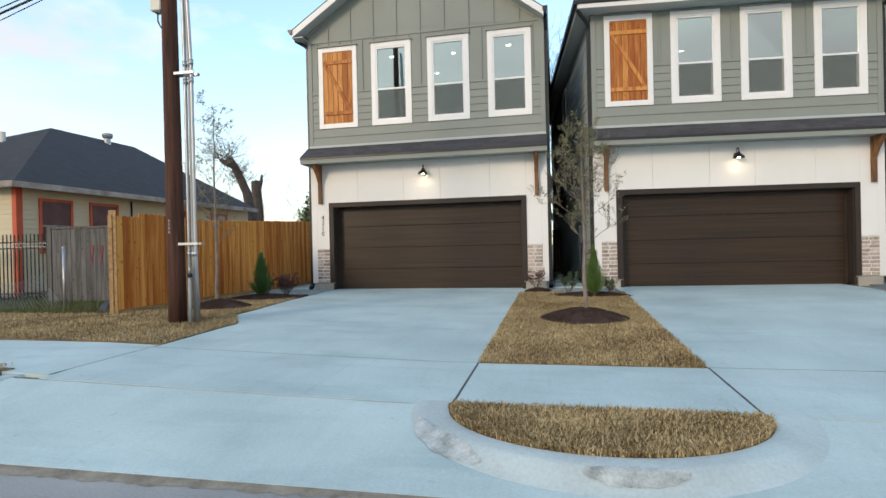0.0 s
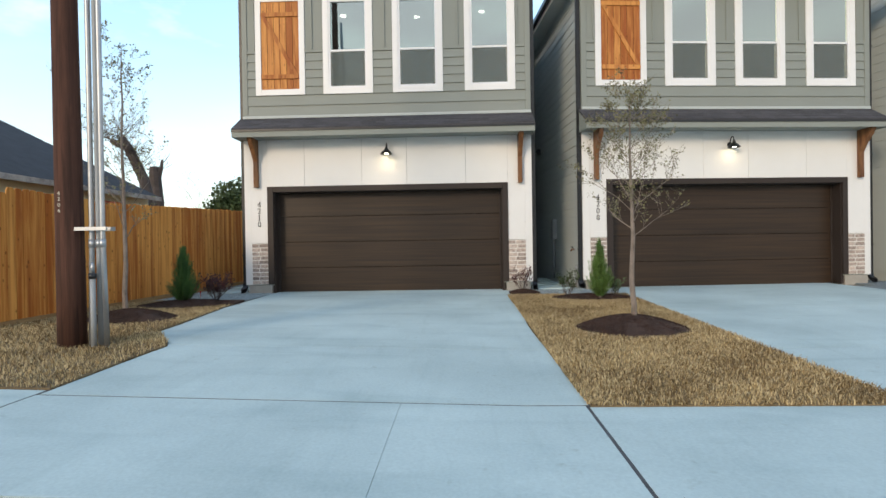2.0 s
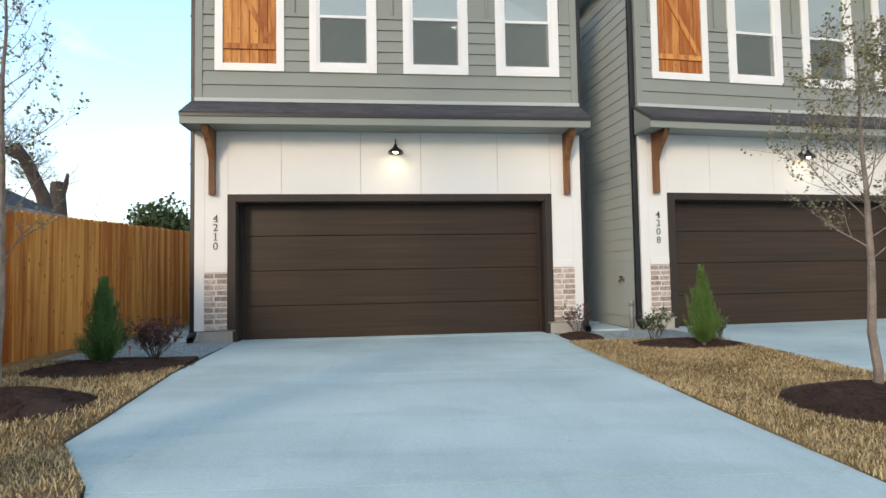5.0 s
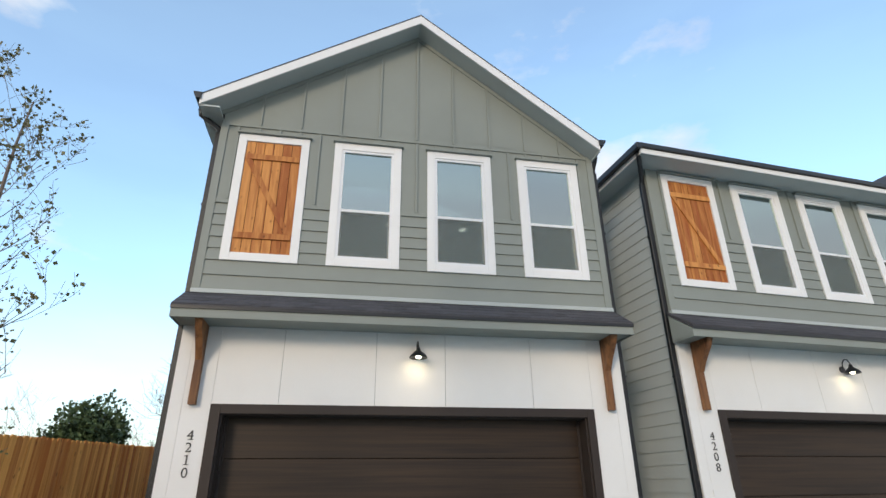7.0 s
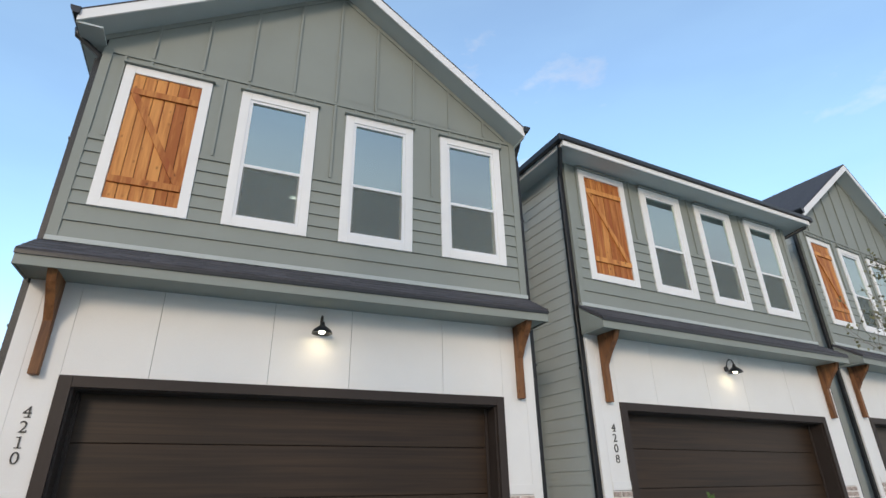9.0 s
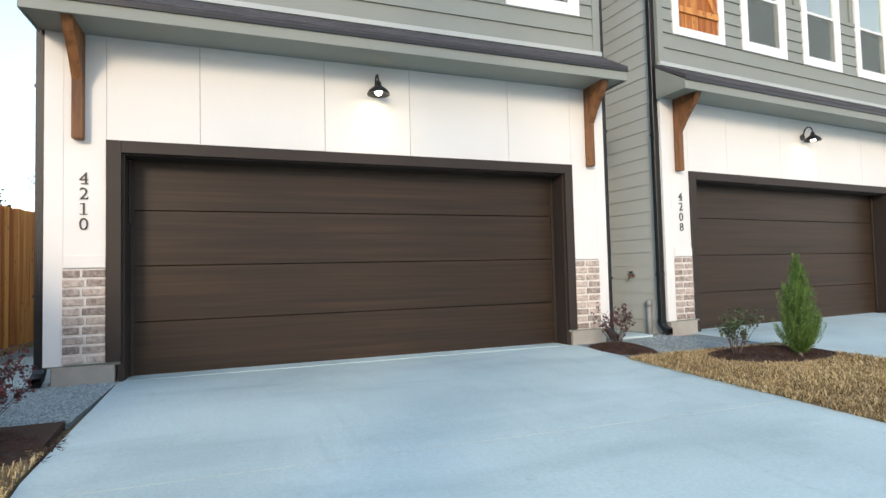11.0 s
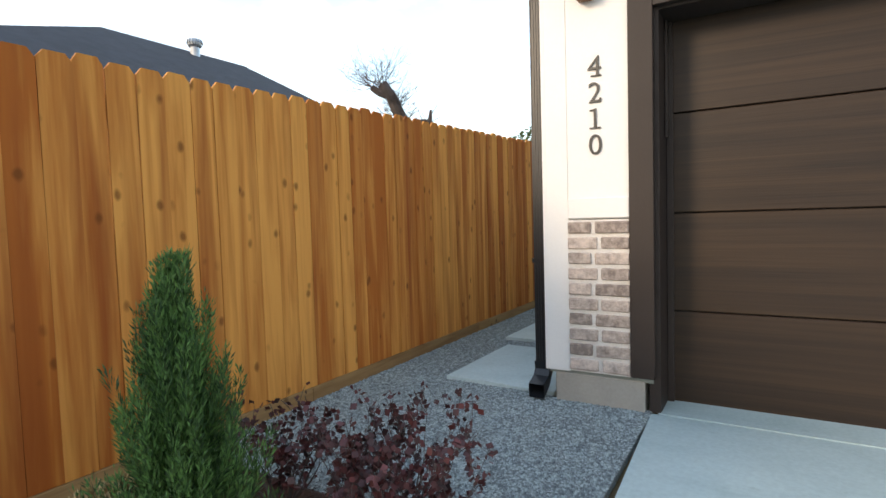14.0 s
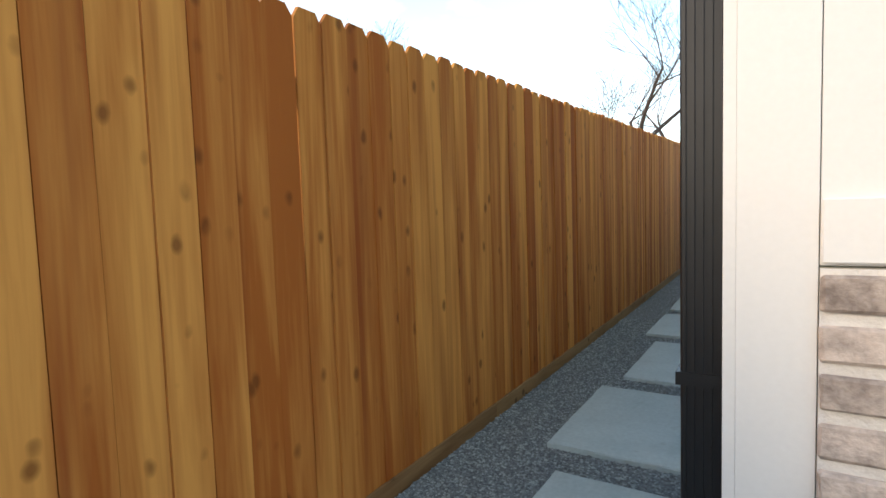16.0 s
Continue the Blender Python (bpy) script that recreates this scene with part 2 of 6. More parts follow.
M = {
    "concrete": concrete("pale_concrete", (0.515, 0.625, 0.618), (0.372, 0.47, 0.47)),
    "curb": mat("curb_concrete", (0.505, 0.60, 0.595), 0.85, 0.08, 1.3, 40, 0.25, second=(0.36, 0.41, 0.41)),
    "joint": mat("joint_filler", (0.075, 0.08, 0.085), 0.9, 0.3, 9, 60),
    "street": mat("worn_street", (0.33, 0.33, 0.32), 0.9, 0.2, 0.7, 50, 0.5, second=(0.21, 0.21, 0.205)),
    "scuff": mat("rubbed_kerb", (0.46, 0.50, 0.495), 0.9, 0.25, 7, 60, 0.3, second=(0.20, 0.225, 0.225)),
    "silt": mat("gutter_silt", (0.30, 0.26, 0.20), 0.95, 0.3, 5, 60, 0.5, second=(0.13, 0.11, 0.085)),
    "foundation": mat("foundation_concrete", (0.36, 0.34, 0.30), 0.9, 0.15, 3, 60, 0.3),
    "soil": mat("dry_turf_floor", (0.20, 0.145, 0.075), 0.95, 0.3, 2.2, 70, 0.6, second=(0.095, 0.068, 0.036)),
    "green": mat("weedy_ground", (0.075, 0.10, 0.035), 0.95, 0.4, 1.2, 50, 0.6, second=(0.10, 0.085, 0.04)),
    "mulch": mat("dark_mulch", (0.050, 0.026, 0.018), 0.95, 0.4, 6, 90, 0.9, dist=0.012),
    "stones": mat("crushed_stones", (0.30, 0.355, 0.36), 0.85, 0.35, 30, 110, 0.2, second=(0.125, 0.152, 0.16), island=0.55),
    "gravel": mat("grey_gravel", (0.22, 0.26, 0.27), 0.85, 0.4, 60, 170, 0.9, dist=0.01, second=(0.075, 0.092, 0.10)),
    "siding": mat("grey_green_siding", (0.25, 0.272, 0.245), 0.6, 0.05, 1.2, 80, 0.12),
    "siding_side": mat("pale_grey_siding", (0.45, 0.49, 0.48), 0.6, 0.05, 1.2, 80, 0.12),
    "white": mat("white_paint", (0.77, 0.765, 0.745), 0.55, 0.04, 1.0, 70, 0.12),
    "trim_white": mat("white_trim_paint", (0.82, 0.82, 0.81), 0.45, 0.03, 2.0, 70, 0.08),
    "frame_white": mat("white_vinyl", (0.80, 0.81, 0.82), 0.35, 0.03, 2.0, 70, 0.04),
    "dark_trim": mat("dark_brown_trim", (0.036, 0.027, 0.023), 0.55, 0.12, 2.0, 60, 0.12, spec=0.3),
    "door": wood("dark_walnut_door", (0.050, 0.0305, 0.018), (0.025, 0.0168, 0.012), (0.35, 5, 15), 0.42, 0.12, False),
    "groove": mat("door_groove", (0.012, 0.010, 0.009), 0.7, 0.1, 3, 60),
    "shingle": mat("charcoal_shingle", (0.062, 0.060, 0.066), 0.9, 0.35, 14, 160, 0.7, rnd=0.35),
    "black": mat("black_metal", (0.012, 0.014, 0.017), 0.38, 0.2, 3, 60, 0.05),
    "bracket": wood("stained_bracket", (0.27, 0.125, 0.05), (0.085, 0.036, 0.018), (9, 9, 0.9), 0.55, 0.2, True),
    "cedar": wood("cedar_shutter", (0.66, 0.30, 0.085), (0.34, 0.105, 0.024), (11, 11, 0.9), 0.6, 0.6, True, "Z", (0.30, 0.068, 0.018)),
    "picket": wood("cedar_picket", (0.76, 0.362, 0.088), (0.43, 0.13, 0.021), (9, 9, 0.55), 0.75, 0.65, True, "Z", (0.30, 0.072, 0.013)),
    "rail": wood("fence_rail", (0.40, 0.26, 0.12), (0.22, 0.12, 0.05), (9, 0.8, 9), 0.8, 0.2, True, "X"),
    "oldwood": wood("weathered_boards", (0.16, 0.155, 0.15), (0.065, 0.062, 0.06), (9, 9, 0.8), 0.9, 0.3, True),
    "redfence": wood("red_stained_boards", (0.11, 0.045, 0.035), (0.05, 0.02, 0.017), (9, 9, 0.8), 0.8, 0.3, True),
    "pole": wood("creosoted_pole", (0.105, 0.048, 0.032), (0.038, 0.019, 0.014), (16, 16, 0.9), 0.9, 0.1, False),
    "brick": mat("washed_brick", (0.47, 0.395, 0.345), 0.9, 0.35, 22, 70, 0.9, second=(0.22, 0.178, 0.155), rnd=0.38, dist=0.006),
    "mortar": mat("pale_mortar", (0.72, 0.69, 0.65), 0.95, 0.12, 12, 90, 0.8, dist=0.006),
    "steel": mat("galvanised_steel", (0.42, 0.44, 0.46), 0.42, 0.18, 3, 50, 0.05, metal=0.75),
    "plastic": mat("grey_pvc", (0.30, 0.32, 0.33), 0.5, 0.1, 3, 50, 0.04),
    "box": mat("beige_enclosure", (0.62, 0.60, 0.53), 0.5, 0.08, 3, 50, 0.05),
    "bark": mat("grey_bark", (0.22, 0.18, 0.15), 0.95, 0.35, 8, 60, 0.7, dist=0.01),
    "bark_far": mat("far_bark", (0.085, 0.068, 0.062), 0.95, 0.3, 4, 40, 0.3),
    "leaf_olive": mat("olive_leaf", (0.17, 0.165, 0.075), 0.6, 0.45, 9, 40, 0, island=0.4),
    "juniper": mat("juniper_green", (0.068, 0.150, 0.036), 0.65, 0.5, 5, 40, 0, second=(0.022, 0.062, 0.018), island=0.8),
    "thuja": mat("thuja_green", (0.105, 0.185, 0.040), 0.65, 0.5, 5, 40, 0, second=(0.04, 0.085, 0.02), island=0.8),
    "burgundy": mat("burgundy_leaf", (0.075, 0.018, 0.018), 0.55, 0.6, 9, 40, 0, second=(0.028, 0.012, 0.014), island=0.4),
    "evergreen": mat("dark_evergreen_leaf", (0.072, 0.108, 0.042), 0.7, 0.5, 1.2, 20, 0, second=(0.026, 0.046, 0.018), island=0.4),
    "straw": mat("dormant_turf", (0.50, 0.385, 0.205), 0.85, 0.3, 1.4, 25, 0, second=(0.17, 0.11, 0.045), island=0.7),
    "grass": mat("winter_grass", (0.085, 0.13, 0.035), 0.8, 0.4, 2, 25, 0, second=(0.13, 0.11, 0.05), island=0.4),
    "cream": mat("cream_clapboard", (0.58, 0.52, 0.37), 0.7, 0.08, 1.2, 60, 0.1),
    "red": mat("orange_red_paint", (0.50, 0.085, 0.035), 0.6, 0.15, 3, 60, 0.1),
    "roof_old": mat("old_dark_shingle", (0.030, 0.029, 0.034), 0.9, 0.35, 3, 70, 0.6),
    "fascia_old": mat("peeling_fascia", (0.40, 0.37, 0.34), 0.8, 0.35, 2.5, 40, 0.3, second=(0.16, 0.13, 0.12)),
    "window_red": mat("curtained_window", (0.10, 0.045, 0.05), 0.25, 0.3, 3, 40, 0),
    "graffiti": mat("faded_red_spray", (0.20, 0.06, 0.065), 0.9, 0.3, 5, 40, 0),
    "room": mat("pale_room_paint", (0.22, 0.23, 0.23), 0.8, 0.05, 2, 40, 0),
    "room_floor": mat("room_floor", (0.20, 0.15, 0.11), 0.6, 0.2, 2, 40, 0),
    "glass": glass("window_glass"),
    "screen": mesh_screen("insect_screen"),
    "bulb": glow("warm_bulb", (1.0, 0.83, 0.55), 22.0),
    "downlight": glow("ceiling_light_glow", (1.0, 0.93, 0.80), 9.0),
    "red_tag": mat("red_plastic", (0.6, 0.02, 0.03), 0.4, 0.1, 3, 50, 0),
    "number": mat("black_numeral", (0.02, 0.02, 0.02), 0.4, 0.1, 3, 50, 0),
    "tag": mat("pale_tag", (0.55, 0.52, 0.42), 0.5, 0.1, 3, 50, 0),
    "wire": mat("black_cable", (0.015, 0.016, 0.02), 0.5, 0.1, 3, 50, 0),
}


# ---- mesh helpers ----
def part(name, bm, material, parent=None, label="", smooth=False):
    """Links a bmesh as one mesh object, under a thing or a part."""
    me = bpy.data.meshes.new(name)
    bm.to_mesh(me)
    bm.free()
    me.materials.append(M[material])
    if smooth:
        for p in me.polygons:
            p.use_smooth = True
    ob = new(name, me)
    if parent is not None:
        ob.parent = parent
    if label:
        tagged(ob, label)
    return ob


def share(name, ob, m, parent=None):
    """Another object on the same mesh."""
    o = new(name, ob.data)
    o.parent = parent
    o.matrix_basis = m
    return o


def empty(name, label, category, group="", kind="", at=(0, 0, 0)):
    ob = new(name)
    ob.location = at
    ob.empty_display_size = 0.1
    return tagged(ob, label, category, group, kind)


def box(bm, x0, x1, y0, y1, z0, z1, bevel=0.0):
    r = bmesh.ops.create_cube(bm, size=1.0, matrix=Matrix.Translation(((x0 + x1) / 2, (y0 + y1) / 2, (z0 + z1) / 2)) @ Matrix.Diagonal((abs(x1 - x0), abs(y1 - y0), abs(z1 - z0), 1)))
    if bevel:
        es = {e for v in r["verts"] for e in v.link_edges}
        bmesh.ops.bevel(bm, geom=list(es), offset=bevel, segments=1, affect="EDGES")
    return bm


def boxed(*a, bevel=0.0):
    return box(bmesh.new(), *a, bevel=bevel)


def prism(pts, direction, bm=None):
    """A flat polygon pushed along a direction."""
    bm = bm or bmesh.new()
    d = Vector(direction)
    lo = [bm.verts.new(p) for p in pts]
    hi = [bm.verts.new(Vector(p) + d) for p in pts]
    n = len(pts)
    bm.faces.new(lo)
    bm.faces.new(hi[::-1])
    for i in range(n):
        bm.faces.new((lo[i], hi[i], hi[(i + 1) % n], lo[(i + 1) % n]))
    bmesh.ops.recalc_face_normals(bm, faces=bm.faces)
    return bm


def tube(bm, pts, radii, sides=8, caps=True):
    """A round bar along points."""
    pts = [Vector(p) for p in pts]
    if not isinstance(radii, (list, tuple)):
        radii = [radii] * len(pts)
    rings = []
    ref = None
    for i, p in enumerate(pts):
        d = (pts[min(i + 1, len(pts) - 1)] - pts[max(i - 1, 0)]).normalized()
        if ref is None:
            ref = d.orthogonal().normalized()
        ref = (ref - d * ref.dot(d)).normalized()
        o = d.cross(ref)
        rings.append([bm.verts.new(p + (ref * math.cos(a) + o * math.sin(a)) * radii[i]) for a in (2 * math.pi * k / sides for k in range(sides))])
    for r0, r1 in zip(rings, rings[1:]):
        for k in range(sides):
            bm.faces.new((r0[k], r0[(k + 1) % sides], r1[(k + 1) % sides], r1[k]))
    if caps:
        bm.faces.new(rings[0][::-1])
        bm.faces.new(rings[-1])
    return bm


def tubed(*a, **k):
    return tube(bmesh.new(), *a, **k)


def lathe(profile, at=(0, 0, 0), sides=16):
    """A turned shape: (radius, height) pairs round a vertical axis."""
    bm = bmesh.new()
    rings = [[bm.verts.new((at[0] + r * math.cos(2 * math.pi * k / sides), at[1] + r * math.sin(2 * math.pi * k / sides), at[2] + z)) for k in range(sides)] for r, z in profile]
    for r0, r1 in zip(rings, rings[1:]):
        for k in range(sides):
            bm.faces.new((r0[k], r0[(k + 1) % sides], r1[(k + 1) % sides], r1[k]))
    return bm


def soup(name, verts, faces, material, parent=None):
    me = bpy.data.meshes.new(name)
    me.from_pydata([tuple(v) for v in verts], [], [tuple(f) for f in faces])
    me.materials.append(M[material])
    ob = new(name, me)
    if parent is not None:
        ob.parent = parent
    return ob


# ---- ground ----
def gz(x, y):
    """Height of the ground: the street is lowest, the drives climb to the garages."""
    prof = ((-5000, -0.02), (1.9, 0.0), (2.45, 0.02), (3.85, 0.15), (5.7, 0.165), (13.5, 0.335), (5000, 0.335))
    z = prof[-1][1]
    for (a, za), (b, zb) in zip(prof, prof[1:]):
        if a <= y <= b:
            z = za + (zb - za) * (y - a) / (b - a)
            break
    tilt = 0.028 * min(5.0, max(0.0, -1.5 - x)) * min(1.0, max(0.0, (y - 2.6) / 1.4)) * min(1.0, max(0.0, (13.4 - y) / 6.5))
    return z + tilt


def sheet(name, xs, ys, material, lift=0.0, edge=None, parent=None):
    """A ground sheet over a grid of lines; edge pulls a row's two ends to the outline."""
    verts, faces = [], []
    for y in ys:
        a, b = edge(y) if edge else (xs[0], xs[-1])
        for i, x in enumerate(xs):
            px = a + (b - a) * i / (len(xs) - 1) if edge else x
            verts.append((px, y, gz(px, y) + lift))
    n = len(xs)
    for j in range(len(ys) - 1):
        for i in range(n - 1):
            k = j * n + i
            faces.append((k, k + 1, k + n + 1, k + n))
    return soup(name, verts, faces, material, parent)


def steps(a, b, d):
    n = max(1, round((b - a) / d))
    return [a + (b - a) * i / n for i in range(n + 1)]


def lerp_edge(table):
    def f(y):
        for (y0, a0, b0), (y1, a1, b1) in zip(table, table[1:]):
            if y0 <= y <= y1:
                k = (y - y0) / (y1 - y0)
                return a0 + (a1 - a0) * k, b0 + (b1 - b0) * k
        return table[-1][1:]
    return f


def slab(name, table, material, top=0.0, thick=0.12, label="", step=0.45, n=8, parent=None):
    """A cast slab that follows the ground, with sides."""
    edge = lerp_edge(table)
    ys = sorted({*steps(table[0][0], table[-1][0], step), *(t[0] for t in table)})
    bm = bmesh.new()
    tops, bots = [], []
    for y in ys:
        a, b = edge(y)
        r = [(a + (b - a) * i / n) for i in range(n + 1)]
        tops.append([bm.verts.new((x, y, gz(x, y) + top)) for x in r])
        bots.append([bm.verts.new((x, y, gz(x, y) + top - thick)) for x in (r[0], r[-1])])
    for r0, r1 in zip(tops, tops[1:]):
        for i in range(n):
            bm.faces.new((r0[i], r0[i + 1], r1[i + 1], r1[i]))
    for (r0, b0), (r1, b1) in zip(zip(tops, bots), zip(tops[1:], bots[1:])):
        bm.faces.new((b0[0], r0[0], r1[0], b1[0]))
        bm.faces.new((r0[-1], b0[1], b1[1], r1[-1]))
    bm.faces.new((bots[0][0], bots[0][1], *tops[0][::-1]))
    bm.faces.new((bots[-1][1], bots[-1][0], *tops[-1]))
    return part(name, bm, material, parent, label)


far = [-4000, -900, -200, -60, -30]
ground = tagged(sheet("ground", far + steps(-20, 30, 1.0) + [45, 90, 300, 4000], [-4000, -900, -200, -60, -30] + steps(-12, 30, 0.5) + [40, 60, 120, 300, 900, 4000], "soil", -0.03), "dry brown soil and dormant lawn ground", "ground", kind="structure")
road = tagged(slab("road", [(-9.0, -120, 120), (2.42, -120, 120)], "street", 0.004, 0.05, step=1.0, n=80), "worn grey concrete street with dusty gutter", "road", kind="structure")


# ---- concrete ----
PITCH = 7.92
DL = [(5.51, -5.42, -1.034), (7.38, -5.42, -1.045), (7.6, -5.52, -1.045), (8.4, -6.08, -1.06), (9.1, -6.14, -1.06), (11.0, -6.38, -1.0), (13.96, -6.50, -0.93)]
drive_label = "pale brushed concrete driveway with control joints"


def cut(table, y0, y1):
    f = lerp_edge(table)
    return [(y0, *f(y0))] + [r for r in table if y0 < r[0] < y1] + [(y1, *f(y1))]


for k, ox in enumerate((0.0, PITCH, 2 * PITCH)):
    d = tagged(new("pavement"), drive_label, "driveway", "concrete driveways", "structure")
    tab = DL if k == 0 else [(5.51, 1.425 + ox - PITCH, 6.93 + ox - PITCH), (13.96 + 1.05 * k, 1.38 + ox - PITCH, 7.02 + ox - PITCH)]
    for y0, y1 in ((5.51, 7.5), (7.512, 10.7), (10.712, 13.96 + 1.05 * k)):
        slab("concrete_panel", cut(tab, y0, y1), "concrete", 0.012, 0.12, parent=d, n=10)
    j = sheet("joint_strip", steps(tab[0][1], tab[0][2], 0.5), [5.47, 5.53], "joint", 0.0095, parent=d)
    if k == 0:
        part("garage_sill", boxed(-6.46 + ox, -1.04 + ox, 13.962, 14.33, 0.30, 0.354), "concrete", d)
walkway = tagged(new("pavement"), "pale concrete sidewalk and street apron with open joints", "sidewalk", "", "structure")
for x0, x1, y0, y1 in ((-24, -12.03, 4.0, 5.62), (-12, -5.46, 3.98, 5.62), (-5.44, -2.497, 3.868, 5.486), (-2.494, -1.062, 3.868, 5.486), (-1.035, 1.425, 3.868, 5.455), (1.452, 4.2, 3.868, 5.486), (4.206, 6.95, 3.868, 5.486), (6.98, 9.3, 3.868, 5.455), (9.33, 15.0, 3.9, 5.486), (15.02, 24, 3.9, 5.486)):
    slab("sidewalk_panel", [(y0, x0, x1), (y1, x0, x1)], "concrete", 0.012, 0.12, parent=walkway)
slab("apron_panel", [(2.42, -7.0, 30), (3.836, -5.95, 30)], "concrete", 0.012, 0.12, step=0.2, parent=walkway, n=60)
sheet("joint_strip", steps(-12, 24, 1.0), [3.80, 3.88], "joint", 0.002, parent=walkway)
sheet("joint_strip", [-5.47, -5.43], steps(4, 6, 0.5), "joint", 0.0095, parent=walkway)
sheet("joint_strip", [-1.07, -1.02], steps(3.8, 5.8, 0.5), "joint", 0.0095, parent=walkway)
sheet("joint_strip", [1.415, 1.46], steps(3.8, 5.8, 0.5), "joint", 0.0095, parent=walkway)


def island(cx):
    """The rounded kerb of a planting strip between two aprons."""
    bm = bmesh.new()
    prof = ((0.0, 0.162), (0.11, 0.160), (0.17, 0.148), (0.23, None), (0.34, None))
    n = 40
    rows = []
    for i in range(n + 1):
        a = math.pi + math.pi * i / n
        row = []
        for off, z in prof:
            px, py = cx + (1.26 + off) * math.cos(a), 3.86 + (1.0 + off) * math.sin(a)
            low = gz(px, py) + (0.040 if off < 0.3 else 0.004)
            row.append(bm.verts.new((px, py, low if z is None else max(z, low))))
        rows.append(row)
    for r0, r1 in zip(rows, rows[1:]):
        for q in range(len(prof) - 1):
            bm.faces.new((r0[q], r0[q + 1], r1[q + 1], r1[q]))
    bmesh.ops.recalc_face_normals(bm, faces=bm.faces)
    return part("curb", bm, "curb", walkway, smooth=True)


island(0.195)
island(0.195 + PITCH)


def left_curb():
    bm = bmesh.new()
    prof = ((0.0, 0.150), (0.13, 0.146), (0.19, 0.130), (0.27, 0.085), (0.36, 0.02))
    rows = []
    for i in range(15):
        a = -math.pi / 2 * i / 14
        rows.append([bm.verts.new((-7.2 + (1.25 + off) * math.cos(a), 4.0 + (1.0 + off) * math.sin(a), max(z + 0.1, gz(-6.2, 3.8) + 0.01) if off < 0.2 else z)) for off, z in prof])
    rows.append([bm.verts.new((-30, 4.0 - 1.0 - off, z + 0.05)) for off, z in prof])
    for r0, r1 in zip(rows, rows[1:]):
        for q in range(len(prof) - 1):
            bm.faces.new((r0[q], r0[q + 1], r1[q + 1], r1[q]))
    bmesh.ops.recalc_face_normals(bm, faces=bm.faces)
    return part("curb", bm, "curb", walkway, smooth=True)


left_curb()


def patch(name, pts, material, lift, parent, wob=0.03, n=60):
    """A thin stain on the ground with a ragged rim: a broad stroke along points with half-widths."""
    rr = random.Random(len(pts) * 7 + int(abs(pts[0][0]) * 10))
    bm = bmesh.new()
    rows = []
    for i in range(n + 1):
        t = i / n * (len(pts) - 1)
        k = min(len(pts) - 2, int(t))
        (ax, ay, aw), (bx, by, bw) = pts[k], pts[k + 1]
        f = t - k
        px, py, w = ax + (bx - ax) * f, ay + (by - ay) * f, aw + (bw - aw) * f
        d = Vector((bx - ax, by - ay)).normalized()
        w0, w1 = (max(0.004, w * (1 + rr.uniform(-1, 1) * 0.25) + rr.uniform(-wob, wob) * min(1, w * 8)) for _ in range(2))
        rows.append([bm.verts.new((px - d.y * q, py + d.x * q, gz(px - d.y * q, py + d.x * q) + lift)) for q in (-w0, 0.0, w1)])
    for r0, r1 in zip(rows, rows[1:]):
        bm.faces.new((r0[0], r0[1], r1[1], r1[0]))
        bm.faces.new((r0[1], r0[2], r1[2], r1[1]))
    bmesh.ops.recalc_face_normals(bm, faces=bm.faces)
    return part(name, bm, material, parent)


def scuff(cx, a0, a1, o0, o1, seed):
    """A dark rubbed sweep on the sloping kerb, ragged at both ends."""
    rr = random.Random(seed)
    bm = bmesh.new()
    rows = []
    n = 26
    for i in range(n + 1):
        a = radians(a0 + (a1 - a0) * i / n)
        k = abs(math.sin(math.pi * i / n)) ** 0.5
        mid = (o0 + o1) / 2
        row = []
        for q in range(6):
            off = mid + (o1 - o0) * (q / 5 - 0.5) * k * (1 + rr.uniform(-0.2, 0.2) * (q in (0, 5)))
            px, py = cx + (1.26 + off) * math.cos(a), 3.86 + (1.0 + off) * math.sin(a)
            foot = gz(px, py) + 0.040
            top = 0.162 if off < 0.11 else 0.160 - 0.2 * (off - 0.11) if off < 0.17 else 0.148 + (foot - 0.148) * (off - 0.17) / 0.06 if off < 0.23 else foot - (off - 0.23) * 0.33
            row.append(bm.verts.new((px, py, max(top, gz(px, py) + 0.013) + 0.006)))
        rows.append(row)
    for r0, r1 in zip(rows, rows[1:]):
        for q in range(5):
            bm.faces.new((r0[q], r0[q + 1], r1[q + 1], r1[q]))
    bmesh.ops.recalc_face_normals(bm, faces=bm.faces)
    return part("kerb_scuff", bm, "scuff", walkway)


scuff(0.195, 197, 236, 0.16, 0.34, 1)
scuff(0.195, 262, 288, 0.13, 0.24, 2)


# silt along the gutter, with dry leaves and crumbs in it
patch("gutter_silt", [(-24, 2.30, 0.10), (-8.0, 2.33, 0.10), (-5.0, 2.36, 0.09), (-2.5, 2.38, 0.07), (0.0, 2.40, 0.05)], "silt", 0.009, road, 0.04, 160)
patch("gutter_silt", [(0.0, 2.40, 0.05), (4.0, 2.38, 0.06), (12.0, 2.36, 0.08)], "silt", 0.009, road, 0.04, 90)


# ---- houses ----
YF = 13.95
BACK = 27.0
XL, XR, XC = -7.135, -0.37, -3.76
WINDOWS = (-6.83, -5.215, -3.565, -1.875)  # outer left edges of the window trims
WW, WZ0, WZ1 = 1.18, 5.045, 7.395
LAP = 0.212
numerals = {}


